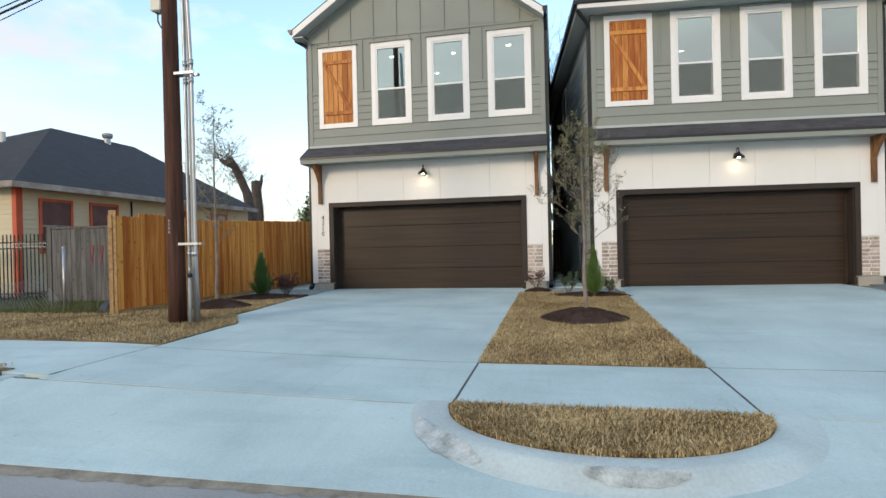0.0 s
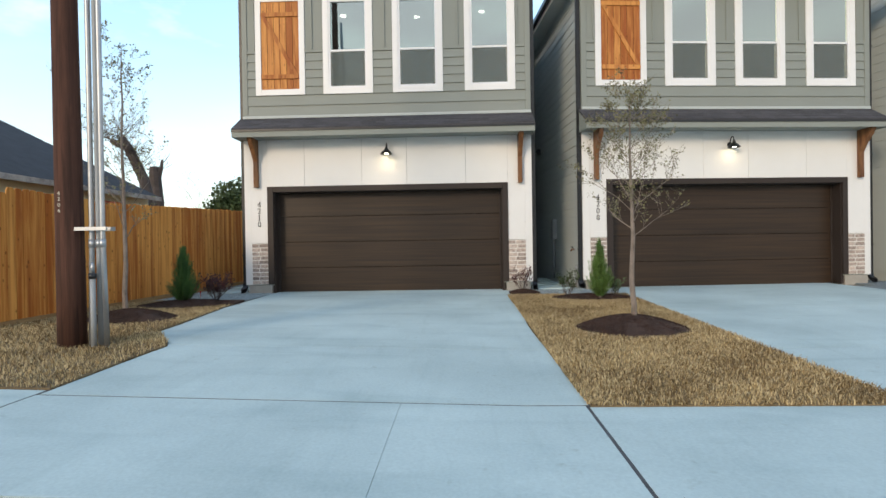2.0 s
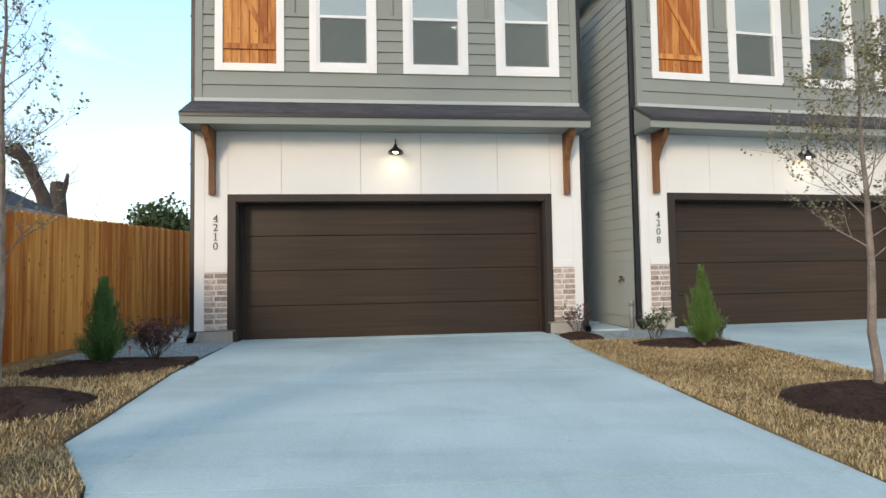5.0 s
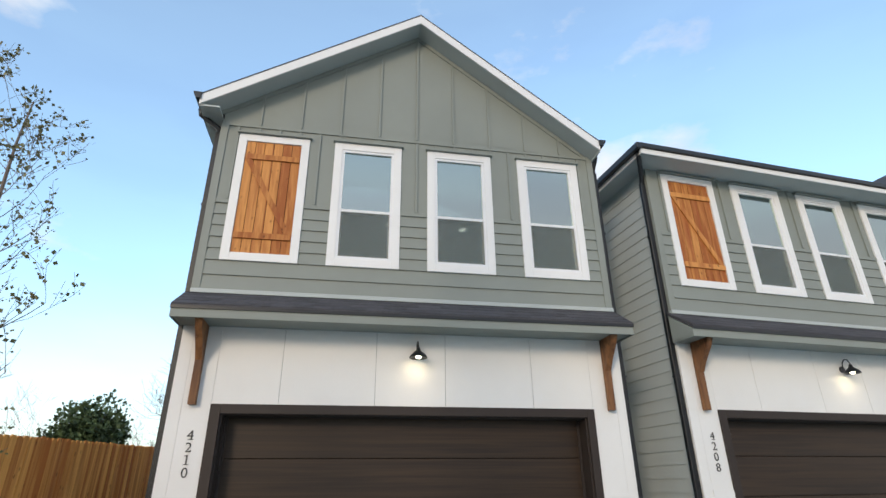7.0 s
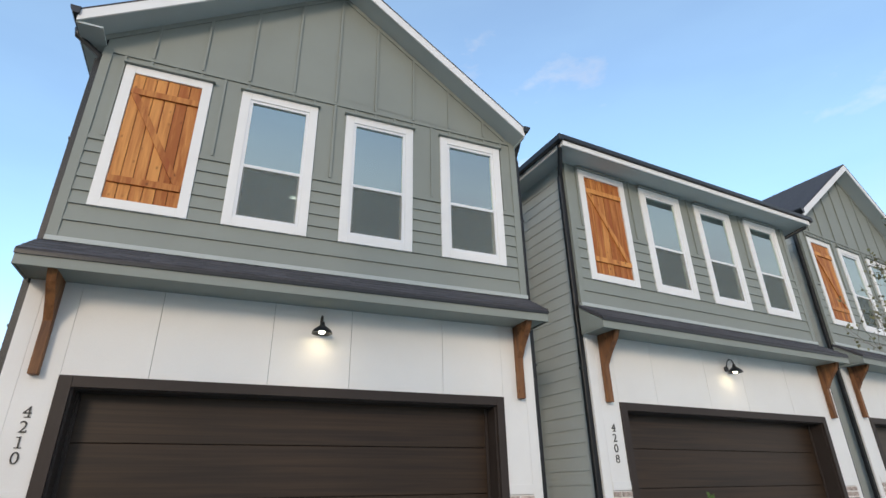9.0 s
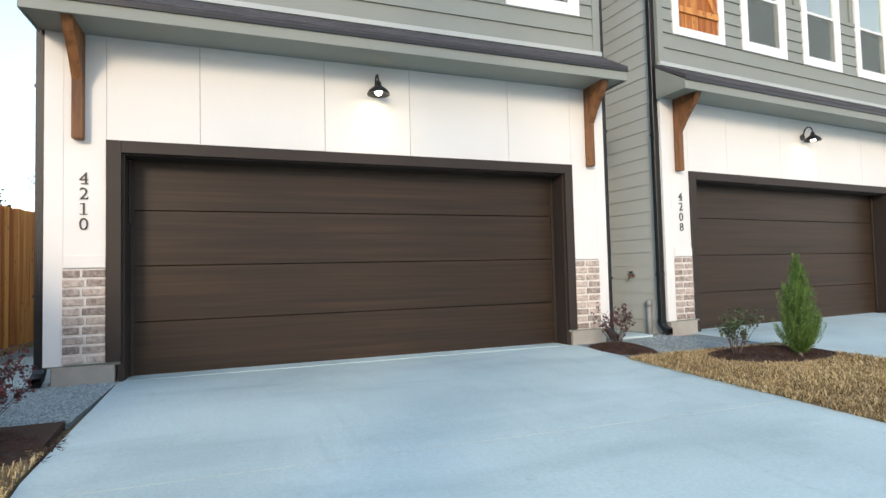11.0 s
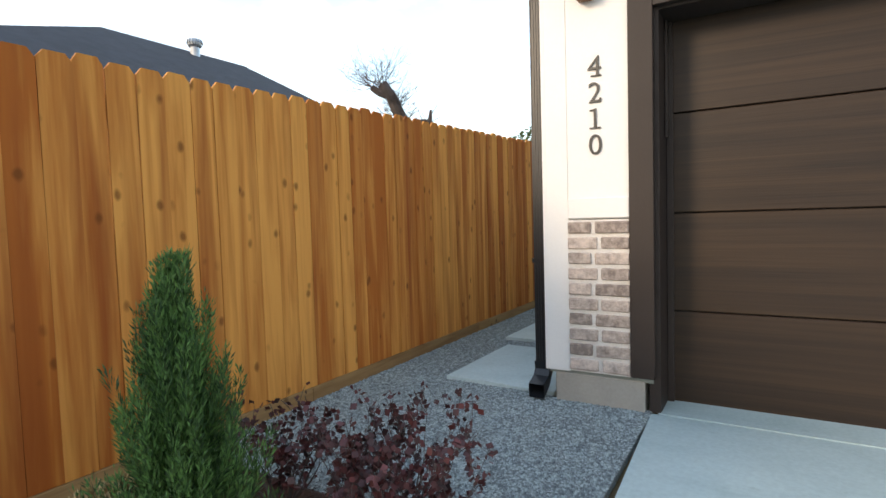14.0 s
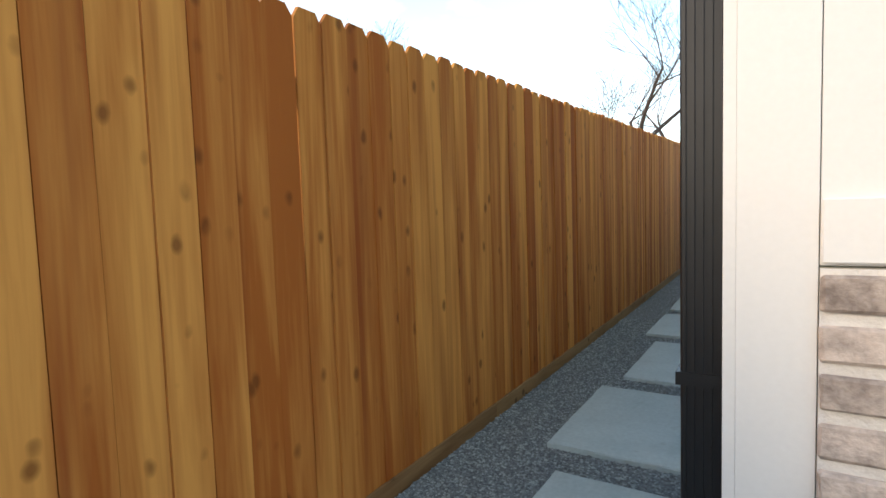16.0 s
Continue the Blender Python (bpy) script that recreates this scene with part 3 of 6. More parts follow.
def numeral(ch):
    """Curve text turned into a mesh, once for each figure."""
    if ch not in numerals:
        cu = bpy.data.curves.new("figure", "FONT")
        cu.body, cu.size, cu.extrude, cu.offset, cu.align_x = ch, 0.180, 0.004, -0.001, "CENTER"
        tmp = bpy.data.objects.new("figure", cu)
        scene.collection.objects.link(tmp)
        dg = bpy.context.evaluated_depsgraph_get()
        me = bpy.data.meshes.new_from_object(tmp.evaluated_get(dg))
        bpy.data.objects.remove(tmp)
        xs, ys = [v.co.x for v in me.vertices], [v.co.y for v in me.vertices]
        serifs = {"1": ((min(xs) - 0.026, max(xs) + 0.026, 0.0, 0.009), (min(xs) - 0.024, min(xs) + 0.002, max(ys) - 0.014, max(ys) - 0.004)), "4": ((max(xs) - 0.062, max(xs) + 0.002, 0.0, 0.009),), "2": ((max(xs) - 0.010, max(xs) + 0.001, 0.010, 0.026),)}.get(ch, ())
        bm = bmesh.new()
        bm.from_mesh(me)
        for q in serifs:
            box(bm, *q, -0.0038, 0.0038)
        bm.to_mesh(me)
        bm.free()
        me.materials.clear()
        me.materials.append(M["number"])
        numerals[ch] = me
    return numerals[ch]


def window(parent, x0, x1, z0, z1, y=YF):
    """A white double-hung window in a broad flat trim."""
    w = new("window_unit")
    w.parent = parent
    t = 0.135
    f = y - 0.035
    part("trim_board", boxed(x0, x0 + t, f, y + 0.02, z0, z1, bevel=0.003), "trim_white", w)
    part("trim_board", boxed(x1 - t, x1, f, y + 0.02, z0, z1, bevel=0.003), "trim_white", w)
    part("trim_board", boxed(x0 + t, x1 - t, f, y + 0.02, z1 - t, z1, bevel=0.003), "trim_white", w)
    part("trim_board", boxed(x0 + t, x1 - t, f, y + 0.02, z0, z0 + t, bevel=0.003), "trim_white", w)
    part("drip_cap", boxed(x0 - 0.03, x1 + 0.03, f - 0.05, y + 0.01, z1 + 0.002, z1 + 0.034), "siding", w)
    a, b, c, d = x0 + t, x1 - t, z0 + t, z1 - t
    fr = 0.045
    bm = bmesh.new()
    for q in ((a, a + fr, c, d), (b - fr, b, c, d), (a + fr, b - fr, d - fr, d), (a + fr, b - fr, c, c + fr)):
        box(bm, q[0], q[1], y - 0.02, y + 0.06, q[2], q[3])
    part("window_frame", bm, "frame_white", w)
    zm = z0 + (z1 - z0) * 0.435
    part("meeting_rail", boxed(a + fr, b - fr, y - 0.008, y + 0.05, zm - 0.025, zm + 0.025, bevel=0.004), "frame_white", w)
    bm = bmesh.new()
    s = 0.022
    for q in ((a + fr, a + fr + s, c + fr, zm), (b - fr - s, b - fr, c + fr, zm), (a + fr, b - fr, c + fr, c + fr + s), (a + fr, b - fr, zm - 0.03, zm - 0.025)):
        box(bm, q[0], q[1], y + 0.004, y + 0.045, q[2], q[3])
    part("lower_sash", bm, "frame_white", w)
    for nm, q0, q1, yy in (("upper_pane", zm + 0.02, d - fr, y + 0.012), ("lower_pane", c + fr, zm - 0.02, y + 0.034)):
        p = part(nm, boxed(a + fr - 0.004, b - fr + 0.004, yy, yy + 0.006, q0, q1), "glass", w)
        p.visible_shadow = False
    sc = part("insect_screen", boxed(a + fr, b - fr, y - 0.004, y - 0.002, c + fr, zm - 0.026), "screen", w, "fine grey insect screen")
    sc.visible_shadow = False
    return w


def shutter(parent, x0, x1, z0, z1, y=YF):
    """A closed plank shutter with a Z brace in a white trim."""
    w = new("shutter")
    w.parent = parent
    t = 0.135
    f = y - 0.035
    for q in ((x0, x0 + t, z0, z1), (x1 - t, x1, z0, z1), (x0 + t, x1 - t, z1 - t, z1), (x0 + t, x1 - t, z0, z0 + t)):
        part("trim_board", boxed(q[0], q[1], f, y + 0.02, q[2], q[3], bevel=0.003), "trim_white", w)
    part("drip_cap", boxed(x0 - 0.03, x1 + 0.03, f - 0.05, y + 0.01, z1 + 0.002, z1 + 0.034), "siding", w)
    a, b, c, d = x0 + t, x1 - t, z0 + t, z1 - t
    n = 6
    part("backing", boxed(a, b, y + 0.006, y + 0.02, c, d), "groove", w)
    for i in range(n):
        p = (b - a) / n
        part("plank", boxed(a + p * i + 0.0035, a + p * (i + 1) - 0.0035, y - 0.010, y + 0.006, c, d, bevel=0.004), "cedar", w)
    r0, r1 = c + 0.30, d - 0.31
    part("batten", boxed(a + 0.01, b - 0.01, y - 0.040, y - 0.011, r0 - 0.05, r0 + 0.05, bevel=0.002), "cedar", w)
    part("batten", boxed(a + 0.01, b - 0.01, y - 0.040, y - 0.011, r1 - 0.05, r1 + 0.05, bevel=0.002), "cedar", w)
    part("brace", prism([(a + 0.02, y - 0.011, r1 - 0.052), (a + 0.12, y - 0.011, r1 - 0.052), (b - 0.02, y - 0.011, r0 + 0.052), (b - 0.12, y - 0.011, r0 + 0.052)], (0, -0.027, 0)), "cedar", w)
    return w


def barn_lamp(m, x, z, group="wall lamps over the garages"):
    """A gooseneck barn lamp on the wall."""
    e = empty("wall_lamp", "bronze gooseneck barn lamp lit above the garage door", "wall lamp", group)
    e.matrix_basis = m @ pose(x, YF - 0.012, z)
    part("mounting_plate", tubed([(0, 0.0, 0), (0, -0.025, 0)], 0.055, 14), "black", e)
    arm = [(0, -0.02, 0), (0, -0.035, 0.06), (0, -0.06, 0.13), (0, -0.11, 0.17), (0, -0.16, 0.15), (0, -0.185, 0.10), (0, -0.19, 0.05)]
    part("gooseneck", tubed(arm, 0.011, 8), "black", e, smooth=True)
    part("shade", lathe([(0.028, 0.06), (0.034, 0.02), (0.05, 0.0), (0.115, -0.05), (0.135, -0.085), (0.138, -0.10), (0.130, -0.10), (0.10, -0.05), (0.045, -0.01)], (0, -0.19, 0.0), 20), "black", e, smooth=True)
    part("bulb", lathe([(0.005, -0.02), (0.04, -0.04), (0.045, -0.07), (0.03, -0.10), (0.005, -0.11)], (0, -0.19, 0.0), 12), "bulb", e, "glowing frosted bulb", smooth=True)
    lt = new("lamp_light", bpy.data.lights.new("lamp_light", "SPOT"))
    lt.data.energy, lt.data.color, lt.data.shadow_soft_size = 2.0, (1.0, 0.80, 0.52), 0.05
    lt.data.spot_size, lt.data.spot_blend = radians(160), 0.9
    lt.matrix_basis = m @ pose(x, YF - 0.202, z - 0.125)
    return e


def bracket(parent, x):
    """A timber knee bracket under the pent roof."""
    k = new("bracket")
    k.parent = parent
    part("leg", boxed(x - 0.05, x + 0.05, YF - 0.11, YF - 0.012, 2.86, 3.982, bevel=0.006), "bracket", k)
    part("knee", prism([(x - 0.048, YF - 0.11, 3.47), (x - 0.048, YF - 0.11, 3.982), (x - 0.048, YF - 0.47, 3.982), (x - 0.048, YF - 0.40, 3.85), (x - 0.048, YF - 0.22, 3.64)], (0.096, 0, 0)), "bracket", k)
    return k


def brick_pier(parent, x0, x1, z0, z1):
    """A short panel of washed brick with broad pale joints."""
    p = part("brick_panel", boxed(x0, x1, YF - 0.012, YF + 0.02, z0, z1), "mortar", parent)
    n = 10
    h = (z1 - z0) / n
    w = x1 - x0
    for i in range(n):
        split = 0.42 if i % 2 else 0.52
        for a, b in ((0.0, split), (split, 1.0)):
            xa, xb = x0 + w * a + (0.012 if a else 0.001), x0 + w * b - (0.012 if b < 1 else 0.001)
            pr = random.uniform(0.010, 0.017)
            bm = boxed(-(xb - xa) / 2, (xb - xa) / 2, -pr, 0.012, -h / 2 + 0.0125, h / 2 - 0.0125, bevel=0.006)
            for v in bm.verts:
                v.co += Vector((random.uniform(-1, 1), random.uniform(-0.5, 0.5), random.uniform(-1, 1))) * 0.0025
            o = part("brick", bm, "brick", p)
            o.location = ((xa + xb) / 2, YF - 0.012, z0 + h * (i + 0.5))
    return p


def lap_run(parent, name, x0, x1, z0, z1, y, material):
    """Horizontal lap boards on a wall that faces the street: each leans out at its foot."""
    n = max(1, round((z1 - z0) / LAP))
    h = (z1 - z0) / n
    first = None
    for i in range(n):
        if first is None:
            bm = prism([(x0, y, 0), (x0, y - 0.032, 0.0), (x0, y - 0.009, h + 0.01), (x0, y, h + 0.01)], (x1 - x0, 0, 0))
            first = part(name, bm, material, parent)
            first.location = (0, 0, z0)
        else:
            share(name, first, Matrix.Translation((0, 0, z0 + h * i)), parent)


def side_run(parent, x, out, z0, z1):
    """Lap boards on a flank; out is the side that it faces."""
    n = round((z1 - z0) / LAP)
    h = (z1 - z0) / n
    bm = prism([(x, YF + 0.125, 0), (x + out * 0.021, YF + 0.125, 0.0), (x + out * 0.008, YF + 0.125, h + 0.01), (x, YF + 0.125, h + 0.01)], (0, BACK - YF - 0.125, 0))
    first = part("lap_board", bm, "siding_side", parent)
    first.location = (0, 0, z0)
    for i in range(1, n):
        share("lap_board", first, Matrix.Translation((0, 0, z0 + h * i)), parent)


def downspout(parent, x, top, y=None):
    """A ridged black downspout on the flank, with an elbow at the foot and an offset under the gutter."""
    y = y or YF + 0.075
    d = part("downspout", boxed(x - 0.045, x + 0.045, y - 0.04, y + 0.04, 0.56, top, bevel=0.008), "black", parent)
    for q in range(5):
        part("ridge", boxed(x - 0.040 + q * 0.018, x - 0.032 + q * 0.018, y - 0.044, y - 0.038, 0.6, top), "black", d)
    for zb in (1.25, 3.4, 6.0):
        part("strap", boxed(x - 0.054, x + 0.06, y - 0.046, y + 0.044, zb, zb + 0.03), "black", d)
    bm = bmesh.new()
    prof = [(y, 0.58, 0.0), (y, 0.52, 0.2), (y - 0.05, 0.455, 0.8), (y - 0.15, 0.41, 1.0)]
    rows = []
    for yy, z, k in prof:
        dy, dz = 0.042 * (1 - k), 0.045 * k
        rows.append([bm.verts.new((x - 0.052, yy - dy, z + dz)), bm.verts.new((x + 0.052, yy - dy, z + dz)), bm.verts.new((x + 0.052, yy + dy, z - dz)), bm.verts.new((x - 0.052, yy + dy, z - dz))])
    for r0, r1 in zip(rows, rows[1:]):
        for i in range(4):
            bm.faces.new((r0[i], r0[(i + 1) % 4], r1[(i + 1) % 4], r1[i]))
    bmesh.ops.recalc_face_normals(bm, faces=bm.faces)
    part("elbow", bm, "black", d)
    return d


def town_house(ox, gable, number, label, place=None):
    """A two-storey house over a double garage: white panels below, grey siding above."""
    h = empty("house", label, "house", "new town houses in a row", at=(ox, 0, 0))
    # core walls, with real openings for garage and windows
    core = lambda *q: part("front_wall", boxed(*q), "siding", h)
    y0, y1 = YF + 0.012, YF + 0.14
    a, b, ztop = XL, XR, 7.62
    gx0, gx1, gtop = -6.485, -1.015, 2.78
    core(a, gx0, y0, y1, 0.53, 4.6)
    core(gx1, b, y0, y1, 0.53, 4.6)
    core(gx0, gx1, y0, y1, gtop, 4.6)
    core(a, b, y0, y1, 4.6, WZ0 + 0.13)
    core(a, b, y0, y1, WZ1 - 0.13, ztop)
    edges = [a] + [q for w in WINDOWS[1:] for q in (w + 0.135, w + WW - 0.135)] + [b]
    for i in range(0, len(edges), 2):
        core(edges[i], edges[i + 1], y0, y1, WZ0 + 0.13, WZ1 - 0.13)
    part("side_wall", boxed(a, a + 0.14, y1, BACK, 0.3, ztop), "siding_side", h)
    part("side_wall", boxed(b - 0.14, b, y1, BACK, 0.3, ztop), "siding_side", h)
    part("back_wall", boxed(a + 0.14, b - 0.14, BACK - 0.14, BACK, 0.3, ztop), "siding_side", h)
    part("foundation", boxed(a + 0.04, gx0 - 0.05, YF + 0.004, YF + 0.3, 0.1, 0.535, bevel=0.006), "foundation", h)
    part("foundation", boxed(gx1 + 0.05, b - 0.04, YF + 0.004, YF + 0.3, 0.1, 0.535, bevel=0.006), "foundation", h)
    # the room behind the windows
    part("upper_floor", boxed(a + 0.14, b - 0.14, y1, YF + 6, 4.3, 4.45), "room_floor", h)
    part("room_ceiling", boxed(a + 0.14, b - 0.14, y1, YF + 6, 7.45, 7.55), "room", h)
    part("room_wall", boxed(a + 0.14, b - 0.14, YF + 5.0, YF + 5.1, 4.45, 7.45), "room", h)
    for q, yy in ((-5.0, 1.3), (-3.1, 1.5), (-1.4, 1.3), (-4.0, 3.2), (-2.2, 3.2)):
        part("recessed_light", tubed([(q, YF + yy, 7.448), (q, YF + yy, 7.435)], 0.08, 14), "downlight", h, "lit recessed ceiling light")
    # white lower front
    P = lambda *q: part("wall_panel", boxed(q[0], q[1], YF - 0.004, YF + 0.012, q[2], q[3], bevel=0.0015), "white", h)
    zt = 4.45
    gl, gr = -6.61, -0.906
    P(a, -6.992, 0.55, zt), P(-6.99, gl, 1.535, zt)
    xs = [gl, -5.709, -4.342, -3.276, -1.887, gr]
    for q0, q1 in zip(xs, xs[1:]):
        P(q0 + 0.003, q1 - 0.003, 2.88, zt)
    P(gr, -0.505, 1.535, zt), P(-0.503, b, 0.55, zt)
    for q0, q1 in ((a - 0.024, a), (b, b + 0.024)):
        part("corner_strip", boxed(q0, q1, YF - 0.004, YF + 0.12, 0.55, zt), "white", h)
        part("corner_strip", boxed(q0, q1, YF + 0.012, YF + 0.12, zt + 0.01, ztop), "siding", h)
    part("cap_board", boxed(-6.988, gl - 0.002, YF - 0.018, YF - 0.005, 1.54, 1.665, bevel=0.003), "white", h)
    part("cap_board", boxed(gr + 0.002, -0.507, YF - 0.018, YF - 0.005, 1.54, 1.665, bevel=0.003), "white", h)
    brick_pier(h, -6.99, gl - 0.002, 0.56, 1.53)
    brick_pier(h, gr + 0.002, -0.505, 0.56, 1.53)
    # garage surround and door
    for q in ((gl, -6.47, 0.565, 2.88), (-1.03, gr, 0.565, 2.88)):
        part("jamb_trim", boxed(q[0], q[1], YF - 0.03, YF + 0.02, q[2], q[3], bevel=0.003), "dark_trim", h)
    part("head_trim", boxed(-6.469, -1.031, YF - 0.03, YF + 0.02, 2.75, 2.88, bevel=0.003), "dark_trim", h)
    for q0, q1 in ((-6.51, -6.445), (-1.055, -0.99)):
        part("jamb_liner", boxed(q0, q1, YF + 0.021, YF + 0.34, 0.35, 2.76), "dark_trim", h)
    part("head_liner", boxed(-6.445, -1.055, YF + 0.021, YF + 0.294, 2.735, 2.76), "dark_trim", h)
    for q0, q1 in ((-6.444, -6.405), (-1.095, -1.056)):
        part("door_stop", boxed(q0, q1, YF + 0.265, YF + 0.295, 0.352, 2.73, bevel=0.004), "dark_trim", h)
    part("seal_strip", boxed(-6.4445, -6.425, YF + 0.20, YF + 0.264, 2.02, 2.73, bevel=0.006), "dark_trim", h)
    door = part("garage_door", boxed(-6.444, -1.056, YF + 0.33, YF + 0.36, 0.348, 2.80), "groove", h, "dark walnut-brown sectional garage door, closed")
    z0, n = 0.316, 4
    ph = 0.62
    for i in range(n):
        part("door_section", boxed(-6.443, -1.057, YF + 0.298, YF + 0.33, z0 + ph * i + 0.004, z0 + ph * (i + 1) - 0.004, bevel=0.004), "door", door)
    part("weather_strip", boxed(-6.443, -1.057, YF + 0.30, YF + 0.33, 0.350, 0.360), "black", door)
    part("sheathing", boxed(a + 0.15, b - 0.15, YF + 1.5, YF + 1.6, 0.3, 4.2), "groove", h)
    # pent roof
    ax0, ax1, yf = XL - 0.09, XR + 0.05, YF - 0.56
    pent = part("pent_roof", prism([(ax0, YF, 4.50), (ax0, yf, 4.15), (ax0, yf, 4.11), (ax0, YF, 4.45)], (ax1 - ax0, 0, 0)), "shingle", h)
    part("fascia", boxed(ax0 + 0.005, ax1 - 0.005, yf + 0.012, yf + 0.035, 3.962, 4.112, bevel=0.003), "siding", pent)
    part("drip_edge", boxed(ax0, ax1, yf - 0.006, yf + 0.004, 4.085, 4.13), "black", pent)
    part("soffit", boxed(ax0 + 0.006, ax1 - 0.006, yf + 0.036, YF - 0.005, 3.984, 4.0), "siding", pent)
    for q in (ax0 + 0.006, ax1 - 0.026):
        part("end_board", prism([(q, YF - 0.005, 3.962), (q, yf + 0.036, 3.962), (q, yf + 0.036, 4.11), (q, YF - 0.005, 4.44)], (0.02, 0, 0)), "siding", pent)
    nrow, slope = 4, (0.35, 0.56)
    for r in range(nrow):
        t0, t1 = r / nrow, (r + 1) / nrow
        yy, zz = yf + slope[1] * t0, 4.15 + slope[0] * t0
        xx = ax0
        while xx < ax1 - 0.01:
            xe = min(ax1, xx + random.choice((0.24, 0.3, 0.36)))
            part("shingle", prism([(xx + 0.002, yy, zz + 0.012), (xx + 0.002, yy, zz + 0.003), (xx + 0.002, yy + slope[1] / nrow, zz + slope[0] / nrow + 0.002), (xx + 0.002, yy + slope[1] / nrow, zz + slope[0] / nrow + 0.006)], (xe - xx - 0.004, 0, 0)), "shingle", pent)
            xx = xe
    part("flashing", boxed(a - 0.02, b + 0.03, YF - 0.05, YF + 0.006, 4.49, 4.556, bevel=0.004), "siding_side", h)
    bracket(h, -6.85)
    bracket(h, -0.62)
    # upper siding
    band = 6.04
    cb = 0.10
    fs = new("front_siding")
    fs.parent = h
    part("corner_board", boxed(a - 0.022, a + cb, YF - 0.026, YF + 0.012, 4.556, ztop, bevel=0.003), "siding", fs)
    part("corner_board", boxed(b - cb, b + 0.022, YF - 0.026, YF + 0.012, 4.556, ztop, bevel=0.003), "siding", fs)
    lap_run(fs, "lap_board", a + cb, b - cb, 4.556, WZ0, YF + 0.012, "siding")
    gaps = [(a + cb, WINDOWS[0])] + [(WINDOWS[i] + WW, WINDOWS[i + 1]) for i in range(3)] + [(WINDOWS[3] + WW, b - cb)]
    for g0, g1 in gaps:
        lap_run(fs, "lap_board", g0, g1, WZ0, band, YF + 0.012, "siding")
        part("band_board", boxed(g0, g1, YF - 0.024, YF + 0.012, band, band + 0.075, bevel=0.003), "siding", fs)
    part("flat_panel", boxed(a + cb, b - cb, YF - 0.002, YF + 0.012, WZ1, 7.57 if gable else ztop), "siding", fs)
    for g0, g1 in gaps:
        part("flat_panel", boxed(g0, g1, YF - 0.002, YF + 0.012, band + 0.075, WZ1), "siding", fs)
    belt = 7.545
    bat = [XC + 0.345 * i for i in range(-9, 10)]
    for i, bx in enumerate(bat):
        low = band + 0.075 if any(g0 + 0.02 < bx < g1 - 0.02 for g0, g1 in gaps) else WZ1 + 0.03
        if a + cb < bx < b - cb:
            part("batten", boxed(bx - 0.02, bx + 0.02, YF - 0.034, YF - 0.002, low, belt - 0.012, bevel=0.002), "siding", fs)
    for i, w in enumerate(WINDOWS):
        (shutter if i == 0 else window)(h, w, w + WW, WZ0, WZ1)
    # lap boards on both flanks
    for x, out in ((a, -1), (b, 1)):
        sd = new("flank_siding")
        sd.parent = h
        side_run(sd, x, out, 0.55, ztop)
    # roof
    if gable:
        part("belt_board", boxed(a + cb, b - cb, YF - 0.024, YF + 0.006, belt, belt + 0.055, bevel=0.003), "siding", fs)
        ex0, ex1, yr = XC - 3.70, XC + 3.42, YF - 0.415
        rz = 10.31
        low = lambda x: rz - (0.662 * (XC - x) if x < XC else 0.752 * (x - XC))
        part("gable_wall", prism([(a, YF - 0.002, 7.571), (b, YF - 0.002, 7.571), (b, YF - 0.002, low(b) - 0.2), (XC, YF - 0.002, rz - 0.2), (a, YF - 0.002, low(a) - 0.2)], (0, 0.13, 0)), "siding", h)
        for i in range(-5, 6):
            bx = XC + 0.69 * i
            top = low(bx) - 0.22
            if top > belt + 0.1 and a + cb < bx < b - cb:
                part("batten", boxed(bx - 0.02, bx + 0.02, YF - 0.034, YF - 0.004, belt + 0.055, top, bevel=0.002), "siding", fs)
        for e, nm in ((ex0, "roof_left"), (ex1, "roof_right")):
            part("roof_slope", prism([(XC, yr, rz), (e, yr, low(e)), (e, yr, low(e) - 0.03), (XC, yr, rz - 0.03)], (0, BACK + 0.3 - yr, 0)), "shingle", h)
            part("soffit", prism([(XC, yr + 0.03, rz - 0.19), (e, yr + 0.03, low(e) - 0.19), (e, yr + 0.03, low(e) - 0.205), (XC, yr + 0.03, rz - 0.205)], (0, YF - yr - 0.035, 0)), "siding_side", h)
            part("rake_board", prism([(XC, yr + 0.004, rz - 0.03), (e, yr + 0.004, low(e) - 0.03), (e, yr + 0.004, low(e) - 0.22), (XC, yr + 0.004, rz - 0.22)], (0, 0.025, 0)), "trim_white", h)
            part("frieze_board", prism([(XC, YF - 0.022, rz - 0.21), (e * 0.93 + XC * 0.07, YF - 0.022, low(e * 0.93 + XC * 0.07) - 0.21), (e * 0.93 + XC * 0.07, YF - 0.022, low(e * 0.93 + XC * 0.07) - 0.30), (XC, YF - 0.022, rz - 0.30)], (0, 0.018, 0)), "siding", h)
            sgn = -1 if e < XC else 1
            g = part("gutter", prism([(e - sgn * 0.02, yr - 0.03, low(e) + 0.0), (e + sgn * 0.11, yr - 0.03, low(e) + 0.0), (e + sgn * 0.10, yr - 0.03, low(e) - 0.05), (e + sgn * 0.06, yr - 0.03, low(e) - 0.12), (e - sgn * 0.02, yr - 0.03, low(e) - 0.12)], (0, BACK - yr, 0)), "black", h)
            part("eave_board", boxed(min(e, a if sgn < 0 else b), max(e, a if sgn < 0 else b), yr + 0.032, BACK, low(e) - 0.235, low(e) - 0.206), "siding_side", h)
            wx = a - 0.068 if sgn < 0 else b + 0.072
            d = downspout(h, wx, low(e) - 0.45)
